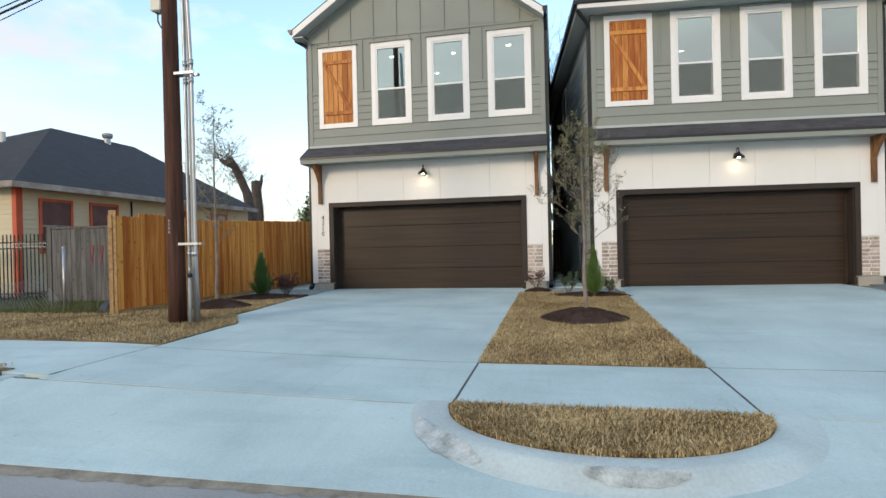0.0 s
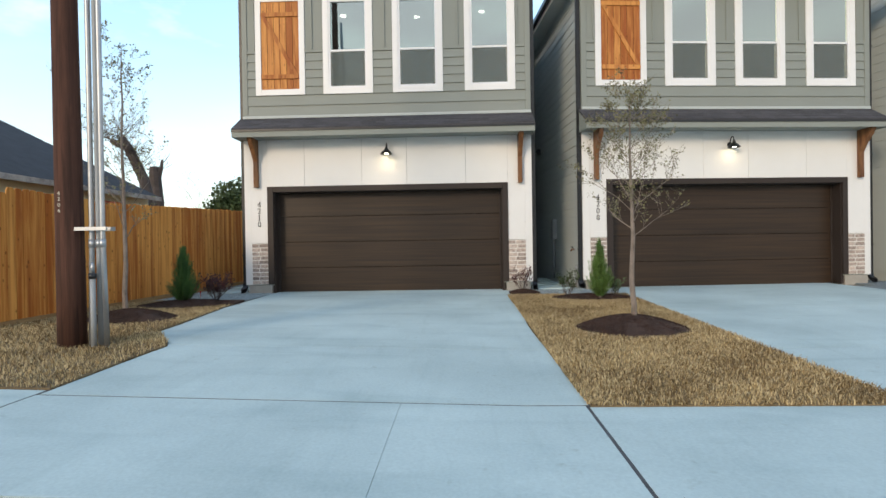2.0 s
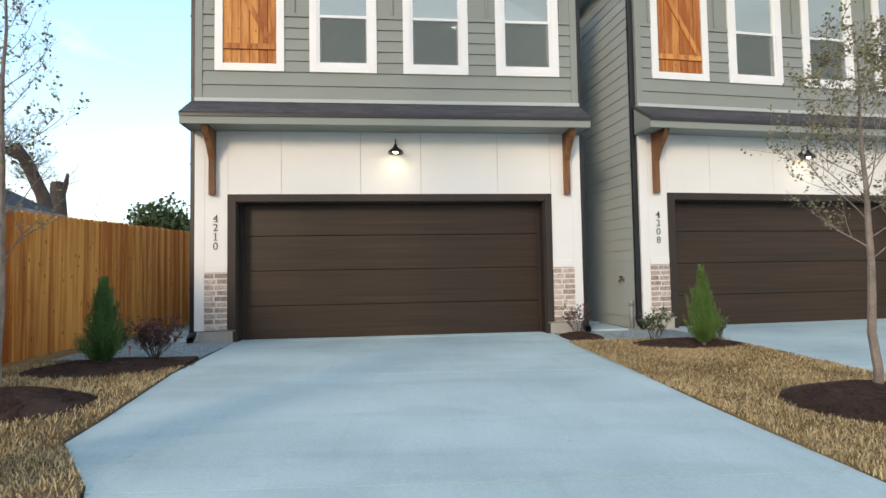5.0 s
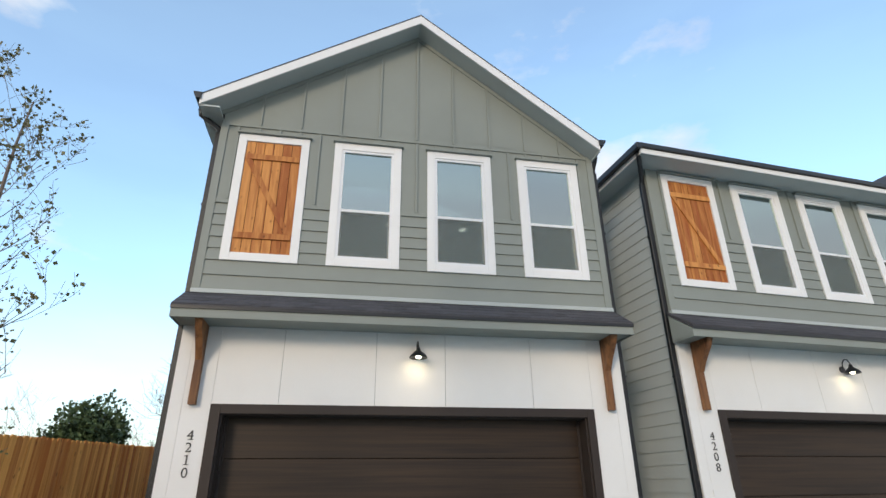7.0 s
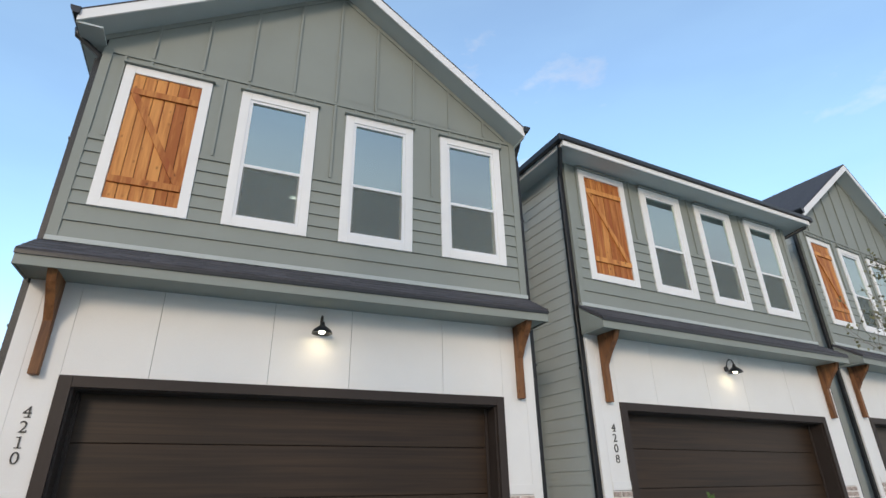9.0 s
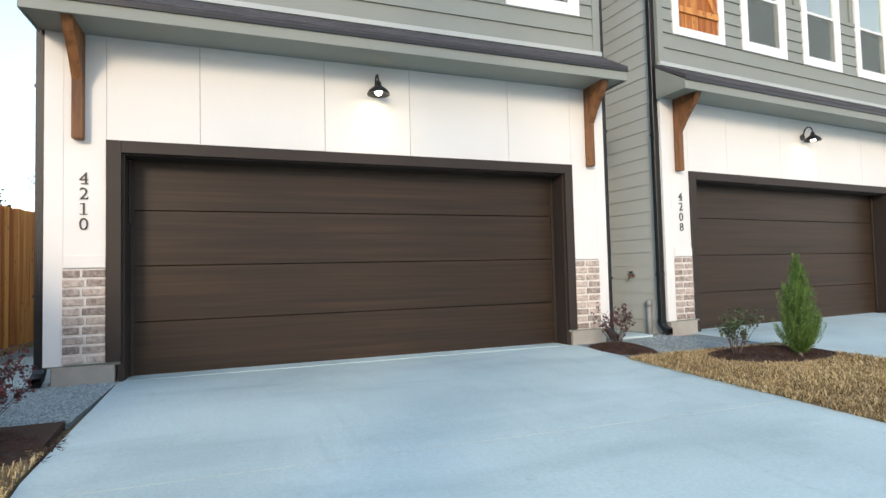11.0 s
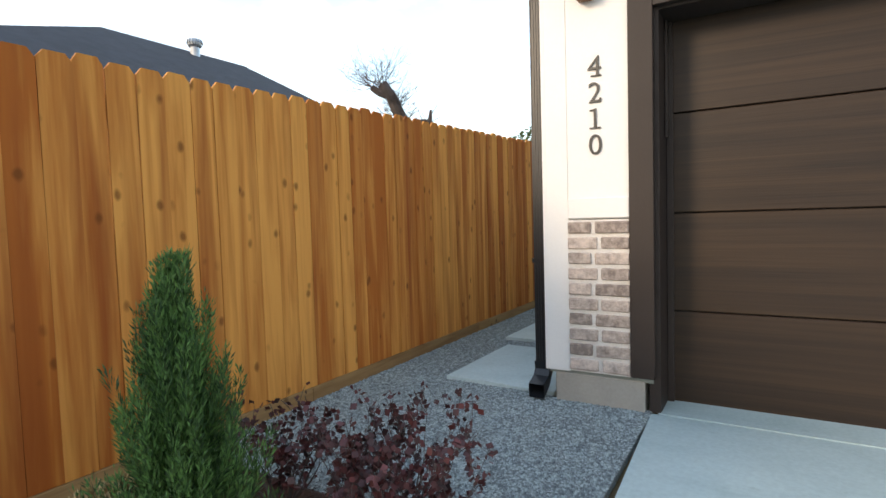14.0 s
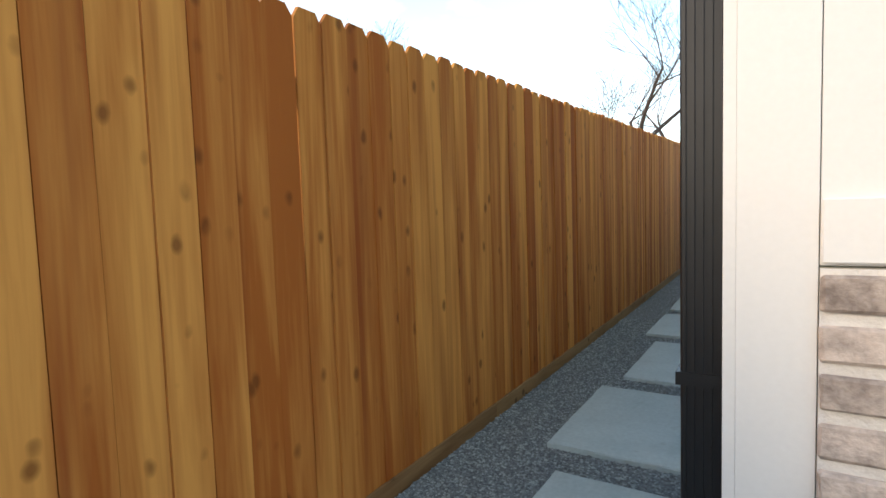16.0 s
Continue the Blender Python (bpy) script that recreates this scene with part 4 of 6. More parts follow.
            part("offset_elbow", tubed([(e + sgn * 0.05, YF - 0.1, low(e) - 0.10), (e + sgn * 0.04, YF - 0.08, low(e) - 0.2), (wx, YF + 0.07, low(e) - 0.36), (wx, YF + 0.075, low(e) - 0.5)], 0.045, 8), "black", d, smooth=True)
    else:
        ez, ov, yr = 7.66, 0.40, YF - 0.50
        ex0, ex1 = a - ov, b + ov
        ry, rz = YF + 4.0, 9.3
        bm = bmesh.new()
        v = [bm.verts.new(p) for p in ((ex0, yr, ez), (ex1, yr, ez), (ex1, BACK + 0.3, ez), (ex0, BACK + 0.3, ez), (XC, ry, rz), (XC, BACK - 4, rz))]
        for f in ((0, 1, 4), (1, 2, 5, 4), (2, 3, 5), (3, 0, 4, 5), (3, 2, 1, 0)):
            bm.faces.new([v[i] for i in f])
        part("hip_roof", bm, "shingle", h)
        part("soffit", boxed(ex0 + 0.02, ex1 - 0.02, yr + 0.03, BACK, ez - 0.205, ez - 0.19), "siding_side", h)
        part("fascia", boxed(ex0, ex1, yr, yr + 0.025, ez - 0.20, ez - 0.09, bevel=0.003), "trim_white", h)
        part("front_gutter", boxed(ex0 - 0.02, ex1 + 0.02, yr - 0.05, yr - 0.002, ez - 0.085, ez + 0.01, bevel=0.006), "black", h)
        for sgn, e, wx in ((-1, ex0, a - 0.072), (1, ex1, b + 0.072)):
            part("fascia", boxed(min(e, e - sgn * 0.02), max(e, e - sgn * 0.02), yr + 0.026, BACK, ez - 0.20, ez - 0.09), "trim_white", h)
            part("gutter", boxed(min(e, e + sgn * 0.1), max(e, e + sgn * 0.1), yr - 0.05, BACK, ez - 0.12, ez + 0.01, bevel=0.01), "black", h)
            d = downspout(h, wx, ez - 0.5)
            part("offset_elbow", tubed([(e, yr + 0.1, ez - 0.12), (e - sgn * 0.02, yr + 0.12, ez - 0.22), (wx, YF + 0.05, ez - 0.42), (wx, YF + 0.075, ez - 0.55)], 0.045, 8), "black", d, smooth=True)
    # house number, one figure under the other
    for i, ch in enumerate(number):
        o = new("numeral", numeral(ch))
        o.parent = h
        o.matrix_basis = pose(-6.81, YF - 0.010, 2.405 - 0.158 * i, 90)
    if place is not None:
        h.matrix_basis = place
    barn_lamp(h.matrix_basis, XC + 0.035, 3.665)
    return h


town_house(0.0, True, "4210", "grey two-storey gabled house with white garage front and cedar shutter")

def set_back(x, y, turn, wide, tall):
    """Places a house by its front left corner; the row swings back a little along the street."""
    return pose(x, y, 0, 0, 0, turn) @ Matrix.Diagonal((wide, 1, tall, 1)) @ Matrix.Translation((-XL, -YF, 0))


town_house(PITCH, False, "4208", "grey two-storey house with level eave and dark garage door", set_back(0.89, 14.12, 5.2, 1.045, 1.018))
town_house(2 * PITCH, True, "", "grey gabled house at the end of the new row", set_back(9.06, 15.05, 8.0, 1.01, 1.055))


# ---- cedar fence ----
FX = -8.58
FOOT = 0.44


def fence_top(y):
    """The fence climbs a little towards the back of the lot."""
    return 2.40 - 0.03 * (y - 8.3) if y < 11 else 2.32 + 0.036 * (min(y, 25) - 11)


def fence():
    f = empty("cedar_fence", "new honey-coloured cedar picket fence with dog-eared tops", "fence", at=(0, 0, 0), kind="structure")
    prof = [(0, -0.069, 0), (0, 0.069, 0), (0, 0.069, 1.82), (0, 0.042, 1.855), (0, -0.042, 1.855), (0, -0.069, 1.82)]
    first = part("picket", prism(prof, (0.017, 0, 0)), "picket", f)
    first.location = (FX, 8.33, FOOT)
    meshes = [first.data]
    for k in range(3):
        w = random.uniform(0.064, 0.072)
        bm = prism([(0, (-w if p[1] < -0.06 else w if p[1] > 0.06 else p[1]), p[2]) for p in prof], (0.017, 0, 0))
        o = part("picket", bm, "picket", f)
        o.location = (FX, 8.33 + 0.145 * (k + 1), FOOT)
        meshes.append(o.data)
    y = 8.33 + 0.145 * 4
    i = 0
    while y < 33:
        i += 1
        o = new("picket", meshes[i % 4])
        o.parent = f
        o.matrix_basis = pose(FX + random.uniform(-0.004, 0.004), y + random.uniform(-0.002, 0.002), FOOT, random.uniform(-0.12, 0.12), 0, random.uniform(-1.0, 1.0)) @ Matrix.Diagonal((1, 1.018, (fence_top(y) + random.uniform(-0.008, 0.01) - FOOT) / 1.855, 1))
        y += 0.1425
    for y0, y1 in zip(steps(8.26, 33, 2.44), steps(8.26, 33, 2.44)[1:]):
        part("kick_board", boxed(FX - 0.03, FX + 0.022, y0 + 0.002, y1 - 0.002, 0.30, 0.436, bevel=0.004), "rail", f)
        for z in (0.75, 1.45, 2.1):
            part("back_rail", boxed(FX - 0.055, FX - 0.012, y0, y1, z, z + 0.085), "rail", f)
    for y0 in steps(8.26, 33, 2.44):
        part("post", boxed(FX - 0.15, FX - 0.056, y0 - 0.045, y0 + 0.045, 0.1, 2.3), "rail", f)
    part("end_board", boxed(FX - 0.15, FX + 0.02, 8.235, 8.255, 0.32, 2.40, bevel=0.003), "rail", f, "pale yellow end board")
fence()


# ---- fast mesh from arrays ----
def arrays(name, verts, faces, material, parent=None, label="", category="", kind=""):
    me = bpy.data.meshes.new(name)
    me.from_pydata(np.asarray(verts, dtype=float), [], np.asarray(faces, dtype=int))
    me.materials.append(M[material])
    ob = new(name, me)
    if parent is not None:
        ob.parent = parent
    return tagged(ob, label, category, "", kind)


rng = np.random.default_rng(5)
gzv = np.vectorize(gz)


def scatter(n, x0, x1, y0, y1, inside):
    p = np.column_stack((rng.uniform(x0, x1, n), rng.uniform(y0, y1, n)))
    return p[[bool(inside(x, y)) for x, y in p]]


def blades(name, pts, material, length, width, label, lift=0.0, lean=0.8, level=None):
    """Single grass blades: bent, two facets each."""
    n = len(pts)
    z = gzv(pts[:, 0], pts[:, 1]) + lift if level is None else np.full(n, level)
    a = rng.uniform(0, 2 * np.pi, n)
    ln = length * rng.uniform(0.55, 1.25, n)
    out = lean * rng.uniform(0.3, 1.2, n)
    d = np.column_stack((np.cos(a), np.sin(a)))
    s = np.column_stack((-d[:, 1], d[:, 0])) * (width / 2)
    base = np.column_stack((pts, z - 0.004))
    mid = base + np.column_stack((d * (ln * 0.45 * out)[:, None], ln * 0.5))
    tip = base + np.column_stack((d * (ln * 1.0 * out)[:, None], ln * rng.uniform(0.35, 0.95, n)))
    s3 = np.column_stack((s, np.zeros(n)))
    verts = np.stack((base - s3, base + s3, mid + s3 * 0.8, mid - s3 * 0.8, tip), 1).reshape(-1, 3)
    k = np.arange(n)[:, None] * 5
    tri = np.concatenate((k + [0, 1, 2], k + [0, 2, 3], k + [3, 2, 4]), 0)
    return arrays(name, verts, tri, material, None, label, "grass", "stuff")


def pebbles(name, pts, size, material, label, lift=0.0, flat=0.6):
    n = len(pts)
    z = gzv(pts[:, 0], pts[:, 1]) + lift
    s = size * rng.uniform(0.5, 1.3, n)
    a = rng.uniform(0, np.pi, n)
    c, q = np.cos(a), np.sin(a)
    o = np.zeros(n)
    ax = np.column_stack((c, q, rng.uniform(-0.3, 0.3, n))) * s[:, None]
    ay = np.column_stack((-q, c, rng.uniform(-0.3, 0.3, n))) * (s * rng.uniform(0.6, 0.95, n))[:, None]
    az = np.column_stack((o, o, s * flat))
    p = np.column_stack((pts, z))
    verts = np.stack((p + ax, p + ay, p - ax, p - ay, p + az, p - az), 1).reshape(-1, 3)
    k = np.arange(n)[:, None] * 6
    tri = np.concatenate([k + f for f in ([0, 1, 4], [1, 2, 4], [2, 3, 4], [3, 0, 4])], 0)
    return arrays(name, verts, tri, material, None, label, "gravel", "stuff")


# ---- beds, gravel and stepping slabs ----
def mound(name, cx, cy, rx, ry, h, label, base=0.0, wob=0.09):
    """A low heap with an uneven rim."""
    bm = bmesh.new()
    n, rings = 40, 9
    ph = [random.uniform(0, 6.28) for _ in range(4)]
    top = bm.verts.new((cx, cy, gz(cx, cy) + base + h))
    prev = None
    for r in range(1, rings + 1):
        k = r / rings
        row = []
        for i in range(n):
            a = 2 * math.pi * i / n
            w = 1 + wob * (math.sin(2 * a + ph[0]) + 0.6 * math.sin(5 * a + ph[1]) + 0.4 * math.sin(9 * a + ph[2]))
            x, y = cx + rx * k * w * math.cos(a), cy + ry * k * w * math.sin(a)
            z = gz(x, y) + base + h * (1 - k ** 1.7) + noise.noise(Vector((x * 9, y * 9, 3))) * 0.018 - (0.03 if r == rings else 0)
            row.append(bm.verts.new((x, y, z)))
        for i in range(n):
            if prev:
                bm.faces.new((prev[i], row[i], row[(i + 1) % n], prev[(i + 1) % n]))
            else:
                bm.faces.new((top, row[i], row[(i + 1) % n]))
        prev = row
    return tagged(part(name, bm, "mulch", smooth=True), label, "mulch bed", "mulch beds", "structure")


def chips(cx, cy, rx, ry, h, n, base=0.0):
    """Shreds of bark lying on a heap."""
    a, r = rng.uniform(0, 2 * np.pi, n), np.sqrt(rng.uniform(0, 1, n)) * 1.02
    x, y = cx + rx * r * np.cos(a), cy + ry * r * np.sin(a)
    z = gzv(x, y) + base + h * np.maximum(0, 1 - r ** 1.7) + 0.008
    b = rng.uniform(0, np.pi, n)
    ln, w = rng.uniform(0.015, 0.045, n), rng.uniform(0.003, 0.008, n)
    d = np.column_stack((np.cos(b), np.sin(b), rng.uniform(-0.35, 0.45, n))) * ln[:, None]
    s = np.column_stack((-np.sin(b), np.cos(b), np.zeros(n))) * w[:, None]
    p = np.column_stack((x, y, z))
    u = np.column_stack((np.zeros(n), np.zeros(n), np.full(n, 0.006)))
    verts = np.stack((p - d - s, p + d, p - d + s, p + u), 1).reshape(-1, 3)
    k = np.arange(n)[:, None] * 4
    return arrays("bark_chips", verts, np.concatenate([k + f for f in ([0, 1, 3], [1, 2, 3], [2, 0, 3])], 0), "mulch", None, "loose dark shredded bark on the beds", "mulch", "stuff")


BEDS = ((-7.35, 11.56, 1.0, 0.80, 0.11), (-7.15, 9.45, 0.74, 0.62, 0.19), (0.30, 8.72, 0.80, 0.72, 0.21), (0.62, 12.2, 0.92, 0.55, 0.10), (-0.62, 13.35, 0.34, 0.52, 0.08), (8.0, 12.9, 0.8, 0.6, 0.10), (8.2, 8.7, 0.8, 0.7, 0.15))
tagged(slab("mulch_bed", [(11.6, -8.05, -6.46), (12.27, -8.3, -6.52)], "mulch", 0.036, 0.05, step=0.1), "strip of dark bark mulch against the gravel edging", "mulch bed", "mulch beds", "structure")
for q in BEDS:
    mound("mulch_bed", *q, "heap of dark brown shredded bark mulch")
    chips(*q, 2600)

GRAVEL = ((-8.55, -6.5, 12.3, 14.0), (-8.55, -7.16, 14.0, 33.0), (-0.95, 1.36, 12.75, 14.0), (-0.36, 0.76, 14.0, 30.0), (7.02, 9.2, 13.0, 14.0), (7.56, 8.68, 14.0, 30.0))
gravel_lift = 0.012
for x0, x1, y0, y1 in GRAVEL:
    g = tagged(slab("gravel_bed", [(y0, x0, x1), (y1, x0, x1)], "gravel", gravel_lift, 0.08, step=1.0), "blue-grey crushed gravel beside the house", "gravel", "gravel beds", "structure")
pts = np.concatenate((scatter(36000, -8.55, -6.5, 12.3, 14.0, lambda x, y: True), scatter(36000, -8.55, -7.16, 14.0, 19.0, lambda x, y: True), scatter(7000, -8.55, -7.16, 19.0, 25.0, lambda x, y: True)))
pebbles("gravel_stones", pts, 0.0095, "stones", "loose blue-grey crushed stones along the fence", gravel_lift + 0.002)
pebbles("gravel_stones", scatter(9000, -0.36, 0.9, 12.8, 17.0, lambda x, y: True), 0.012, "stones", "loose blue-grey crushed stones between the houses", gravel_lift + 0.002)


def stepping_slab(x0, x1, y0, y1, g="stepping slabs beside the house", turn=0.0):
    bm = boxed(-(x1 - x0) / 2, (x1 - x0) / 2, -(y1 - y0) / 2, (y1 - y0) / 2, -0.03, 0.03, bevel=0.006)
    bmesh.ops.subdivide_edges(bm, edges=[e for e in bm.edges if e.calc_length() > 0.5], cuts=6)
    for v in bm.verts:
        if abs(abs(v.co.y) - (y1 - y0) / 2) < 0.01 or abs(abs(v.co.x) - (x1 - x0) / 2) < 0.01:
            v.co += Vector((random.uniform(-1, 1), random.uniform(-1, 1), 0)) * 0.004
    o = tagged(part("stepping_slab", bm, "concrete"), "square pale concrete stepping slab set in gravel", "paving slab", g)
    o.matrix_basis = pose((x0 + x1) / 2, (y0 + y1) / 2, gz((x0 + x1) / 2, (y0 + y1) / 2) + 0.012, 0, 0, turn)
    return o


for x0, x1, y0, y1 in ((-7.98, -7.12, 14.02, 15.12), (-8.12, -7.3, 15.40, 16.48), (-8.02, -7.3, 16.75, 17.95), (-8.15, -7.35, 18.25, 19.35), (-8.15, -7.35, 19.65, 20.75), (-8.15, -7.35, 21.1, 22.2)):
    stepping_slab(x0, x1, y0, y1, turn=random.uniform(-1, 1))
for y0 in (14.1, 15.5, 16.9):
    stepping_slab(-0.2, 0.55, y0, y0 + 1.1, "stepping slabs between the houses")
# steel edging between bed and gravel
for x0, x1, y in ((-8.5, -6.52, 12.28), (-0.3, 1.3, 12.75)):
    e = part("garden_edging", boxed(x0, x1, y - 0.004, y + 0.004, 0.30, 0.356), "black")
    tagged(e, "thin black steel edging beside the gravel", "edging", "garden edgings")


tg = empty("plant_tag", "small red plastic nursery tag on a shrub", "plant tag", at=(-7.2, 11.78, 0.56))
part("tag_plate", boxed(-0.012, 0.012, -0.002, 0.002, 0, 0.035, bevel=0.001), "red_tag", tg)
part("stake", boxed(-0.003, 0.003, -0.0015, 0.0015, -0.08, 0.0), "red_tag", tg)


# ---- lawns ----
def in_beds(x, y, grow=0.93):
    return any(((x - c[0]) / (c[2] * grow)) ** 2 + ((y - c[1]) / (c[3] * grow)) ** 2 < 1 for c in BEDS)


dl = lerp_edge(DL)
turf_label = "straw-coloured dormant turf of fine dry blades"
isl = lambda cx: (lambda x, y: ((x - cx) / 1.25) ** 2 + ((y - 3.855) / 0.99) ** 2 < 1 and y < 3.85)
def turf(name, n, x0, x1, y0, y1, inside, lift=0.0, length=0.06, level=None):
    return blades(name, scatter(n, x0, x1, y0, y1, inside), "straw", length, 0.008, turf_label, lift, 0.8, level)


def island_soil(cx):
    bm = bmesh.new()
    n = 30
    c = bm.verts.new((cx, 3.6, 0.175))
    v = [bm.verts.new((cx + 1.27 * math.cos(math.pi + math.pi * i / n), 3.858 + 1.0 * math.sin(math.pi + math.pi * i / n), 0.160)) for i in range(n + 1)]
    for p, q in zip(v, v[1:]):
        bm.faces.new((c, p, q))
    bm.faces.new((c, v[-1], v[0]))
    tagged(part("lawn_soil", bm, "soil"), "dry soil of the planting strip inside the kerb", "lawn", "lawn soils", "structure")


def lawn_soil(table, name="lawn_soil", material="soil", top=0.024):
    return tagged(slab(name, table, material, top, 0.06, step=0.4), "dry straw-covered lawn soil", "lawn", "lawn soils", "structure")


for ox in (0.0, PITCH):
    island_soil(0.195 + ox)
    lawn_soil([(5.46, -1.025 + ox, 1.415 + ox), (8.9, -1.045 + ox, 1.40 + ox), (12.74, -0.97 + ox, 1.37 + ox)])
lawn_soil([(5.64, -14.0, -5.44), (7.38, -14.0, -5.44), (7.6, -14.0, -5.54), (8.24, -14.0, -5.98)])
lawn_soil([(8.24, FX + 0.03, -5.98), (8.4, FX + 0.03, -6.10), (9.1, FX + 0.03, -6.16), (11.0, FX + 0.03, -6.40), (11.62, FX + 0.03, -6.44)])
lawn_soil([(3.2, -14.0, -6.25), (4.1, -14.0, -6.03)])
turf("lawn_grass", 36000, -1.1, 1.5, 2.8, 3.87, isl(0.195), 0.02, 0.065, 0.165)
turf("lawn_grass", 90000, -1.06, 1.44, 5.45, 12.75, lambda x, y: -1.05 < x < 1.42 and not in_beds(x, y), 0.024)
turf("lawn_grass", 110000, -13, -5.4, 5.65, 12.2, lambda x, y: x < dl(max(y, 5.75))[0] - 0.01 and (y < 8.3 or x > FX) and not in_beds(x, y) and not (y > 11.55 and x > -8.1) and (x > -9.5 or rng.random() < 0.5), 0.024)
turf("lawn_grass", 9000, -10, -6.0, 3.1, 4.12, lambda x, y: x < -6.05 - max(0, 3.9 - y) ** 2 * 0.9, 0.05)
turf("lawn_grass", 30000, 6.9, 9.36, 5.45, 12.9, lambda x, y: not in_beds(x, y), 0.024)
turf("lawn_grass", 4000, 6.9, 9.36, 2.8, 3.87, isl(0.195 + PITCH), 0.02, 0.065, 0.165)
lawn_soil([(8.3, -22, FX - 0.2), (12.0, -22, FX - 0.2)], material="green", top=0.02)
blades("weed_grass", scatter(26000, -15.0, FX - 0.2, 8.3, 11.6, lambda x, y: True), "grass", 0.14, 0.008, "shaggy green winter weeds behind the wire fence", 0.02, 0.5)
blades("weed_grass", scatter(500, FX - 0.1, FX + 0.2, 8.3, 12.0, lambda x, y: x > FX + 0.03), "straw", 0.08, 0.006, turf_label, 0.014)


# ---- plants ----
class Twigs:
    """Collects tapered limbs and leaves of one plant."""

    def __init__(self, seed):
        self.v, self.f, self.lv, self.lf, self.r = [], [], [], [], random.Random(seed)
        self.tips = []

    def limb(self, pts, radii, sides):
        ref, rings = None, []
        for i, p in enumerate(pts):
            d = (pts[min(i + 1, len(pts) - 1)] - pts[max(i - 1, 0)]).normalized()
            ref = d.orthogonal().normalized() if ref is None else (ref - d * ref.dot(d)).normalized()
            o = d.cross(ref)
            rings.append(len(self.v))
            for k in range(sides):
                a = 2 * math.pi * k / sides
                self.v.append(p + (ref * math.cos(a) + o * math.sin(a)) * radii[i])
        for a, b in zip(rings, rings[1:]):
            for k in range(sides):
                self.f.append((a + k, a + (k + 1) % sides, b + (k + 1) % sides, b + k))

    def grow(self, p, d, length, rad, depth, kids, spread, up, wig=0.18, shrink=0.62, thin=0.002):
        r = self.r
        n = 5 if depth > 1 else 4
        pts, cur = [p], d.normalized()
        for _ in range(n):
            cur = (cur + Vector((r.uniform(-1, 1), r.uniform(-1, 1), r.uniform(-1, 1))) * wig + Vector((0, 0, up * 0.12))).normalized()
            pts.append(pts[-1] + cur * (length / n))
        radii = [max(thin, rad * (1 - 0.55 * i / n)) for i in range(n + 1)]
        self.limb(pts, radii, 7 if rad > 0.08 else 5 if rad > 0.02 else 3)
        if depth == 0:
            self.tips.append((pts, cur))
            return
        for k in range(kids):
            t = r.uniform(0.3, 1.0) if k else 1.0
            i = min(n - 1, int(t * n))
            q = pts[i].lerp(pts[i + 1], t * n - i) if t < 1 else pts[-1]
            side = Vector((r.uniform(-1, 1), r.uniform(-1, 1), r.uniform(-0.3, 0.6))).normalized()
            nd = (cur * (1 - spread) + side * spread + Vector((0, 0, up * 0.3))).normalized()
            self.grow(q, nd, length * r.uniform(shrink - 0.12, shrink + 0.12), radii[min(i + 1, n)] * 0.68, depth - 1, kids, spread, up, wig, shrink, thin)

    def leaf(self, p, size, slim=0.45):
        r = self.r
        d = Vector((r.uniform(-1, 1), r.uniform(-1, 1), r.uniform(-0.6, 1))).normalized() * size
        s = d.orthogonal().normalized() * size * slim
        s.rotate(Matrix.Rotation(r.uniform(0, 6.28), 3, d))
        k = len(self.lv)
        self.lv += [p, p + d * 0.5 + s, p + d, p + d * 0.5 - s]
        self.lf.append((k, k + 1, k + 2, k + 3))

    def leaves(self, per, size, spread=0.03):
        r = self.r
        for pts, _ in self.tips:
            for _ in range(per):
                i = r.randrange(len(pts) - 1)
                q = pts[i].lerp(pts[i + 1], r.random())
                self.leaf(q + Vector((r.uniform(-1, 1), r.uniform(-1, 1), r.uniform(-1, 1))) * spread, size * r.uniform(0.6, 1.3))


def finish(tw, name, label, category, group, bark, leafmat, trunk="trunk", crown="crown"):
    e = empty(name, label, category, group)
    soup(trunk, tw.v, tw.f, bark, e)
    if tw.lv:
        soup(crown, tw.lv, tw.lf, leafmat, e)
    return e


def sapling(x, y, height, seed, clear, width, leaves, label, kids=5, leaf=0.027):
    tw = Twigs(seed)
    r = tw.r
    b = Vector((x, y, gz(x, y) + 0.02))
    lean = Vector((r.uniform(-0.02, 0.02), r.uniform(-0.02, 0.02), 1))
    pts = [b + lean * (height * i / 10) + Vector((r.uniform(-1, 1), r.uniform(-1, 1), 0)) * 0.015 for i in range(11)]
    tw.limb(pts, [0.042 * (1 - 0.085 * i) for i in range(11)], 7)
    for i in range(26):
        t = clear + (0.97 - clear) * (i / 25) ** 0.9
        k = min(9, int(t * 10))
        p = pts[k].lerp(pts[k + 1], t * 10 - k)
        a = i * 2.4 + r.uniform(-0.4, 0.4)
        rise = r.uniform(0.5, 1.1)
        ln = width * (0.55 + 0.6 * math.sin(math.pi * min(1, (t - clear) / (1 - clear) + 0.18))) * r.uniform(0.75, 1.15)
        tw.grow(p, Vector((math.cos(a), math.sin(a), rise)), ln, 0.011 * (1.15 - t), 2, kids, 0.6, 0.5, 0.16, 0.55, 0.0016)
    tw.leaves(leaves, leaf)
    return finish(tw, "young_tree", label, "young tree", "newly planted young trees", "bark", "leaf_olive")


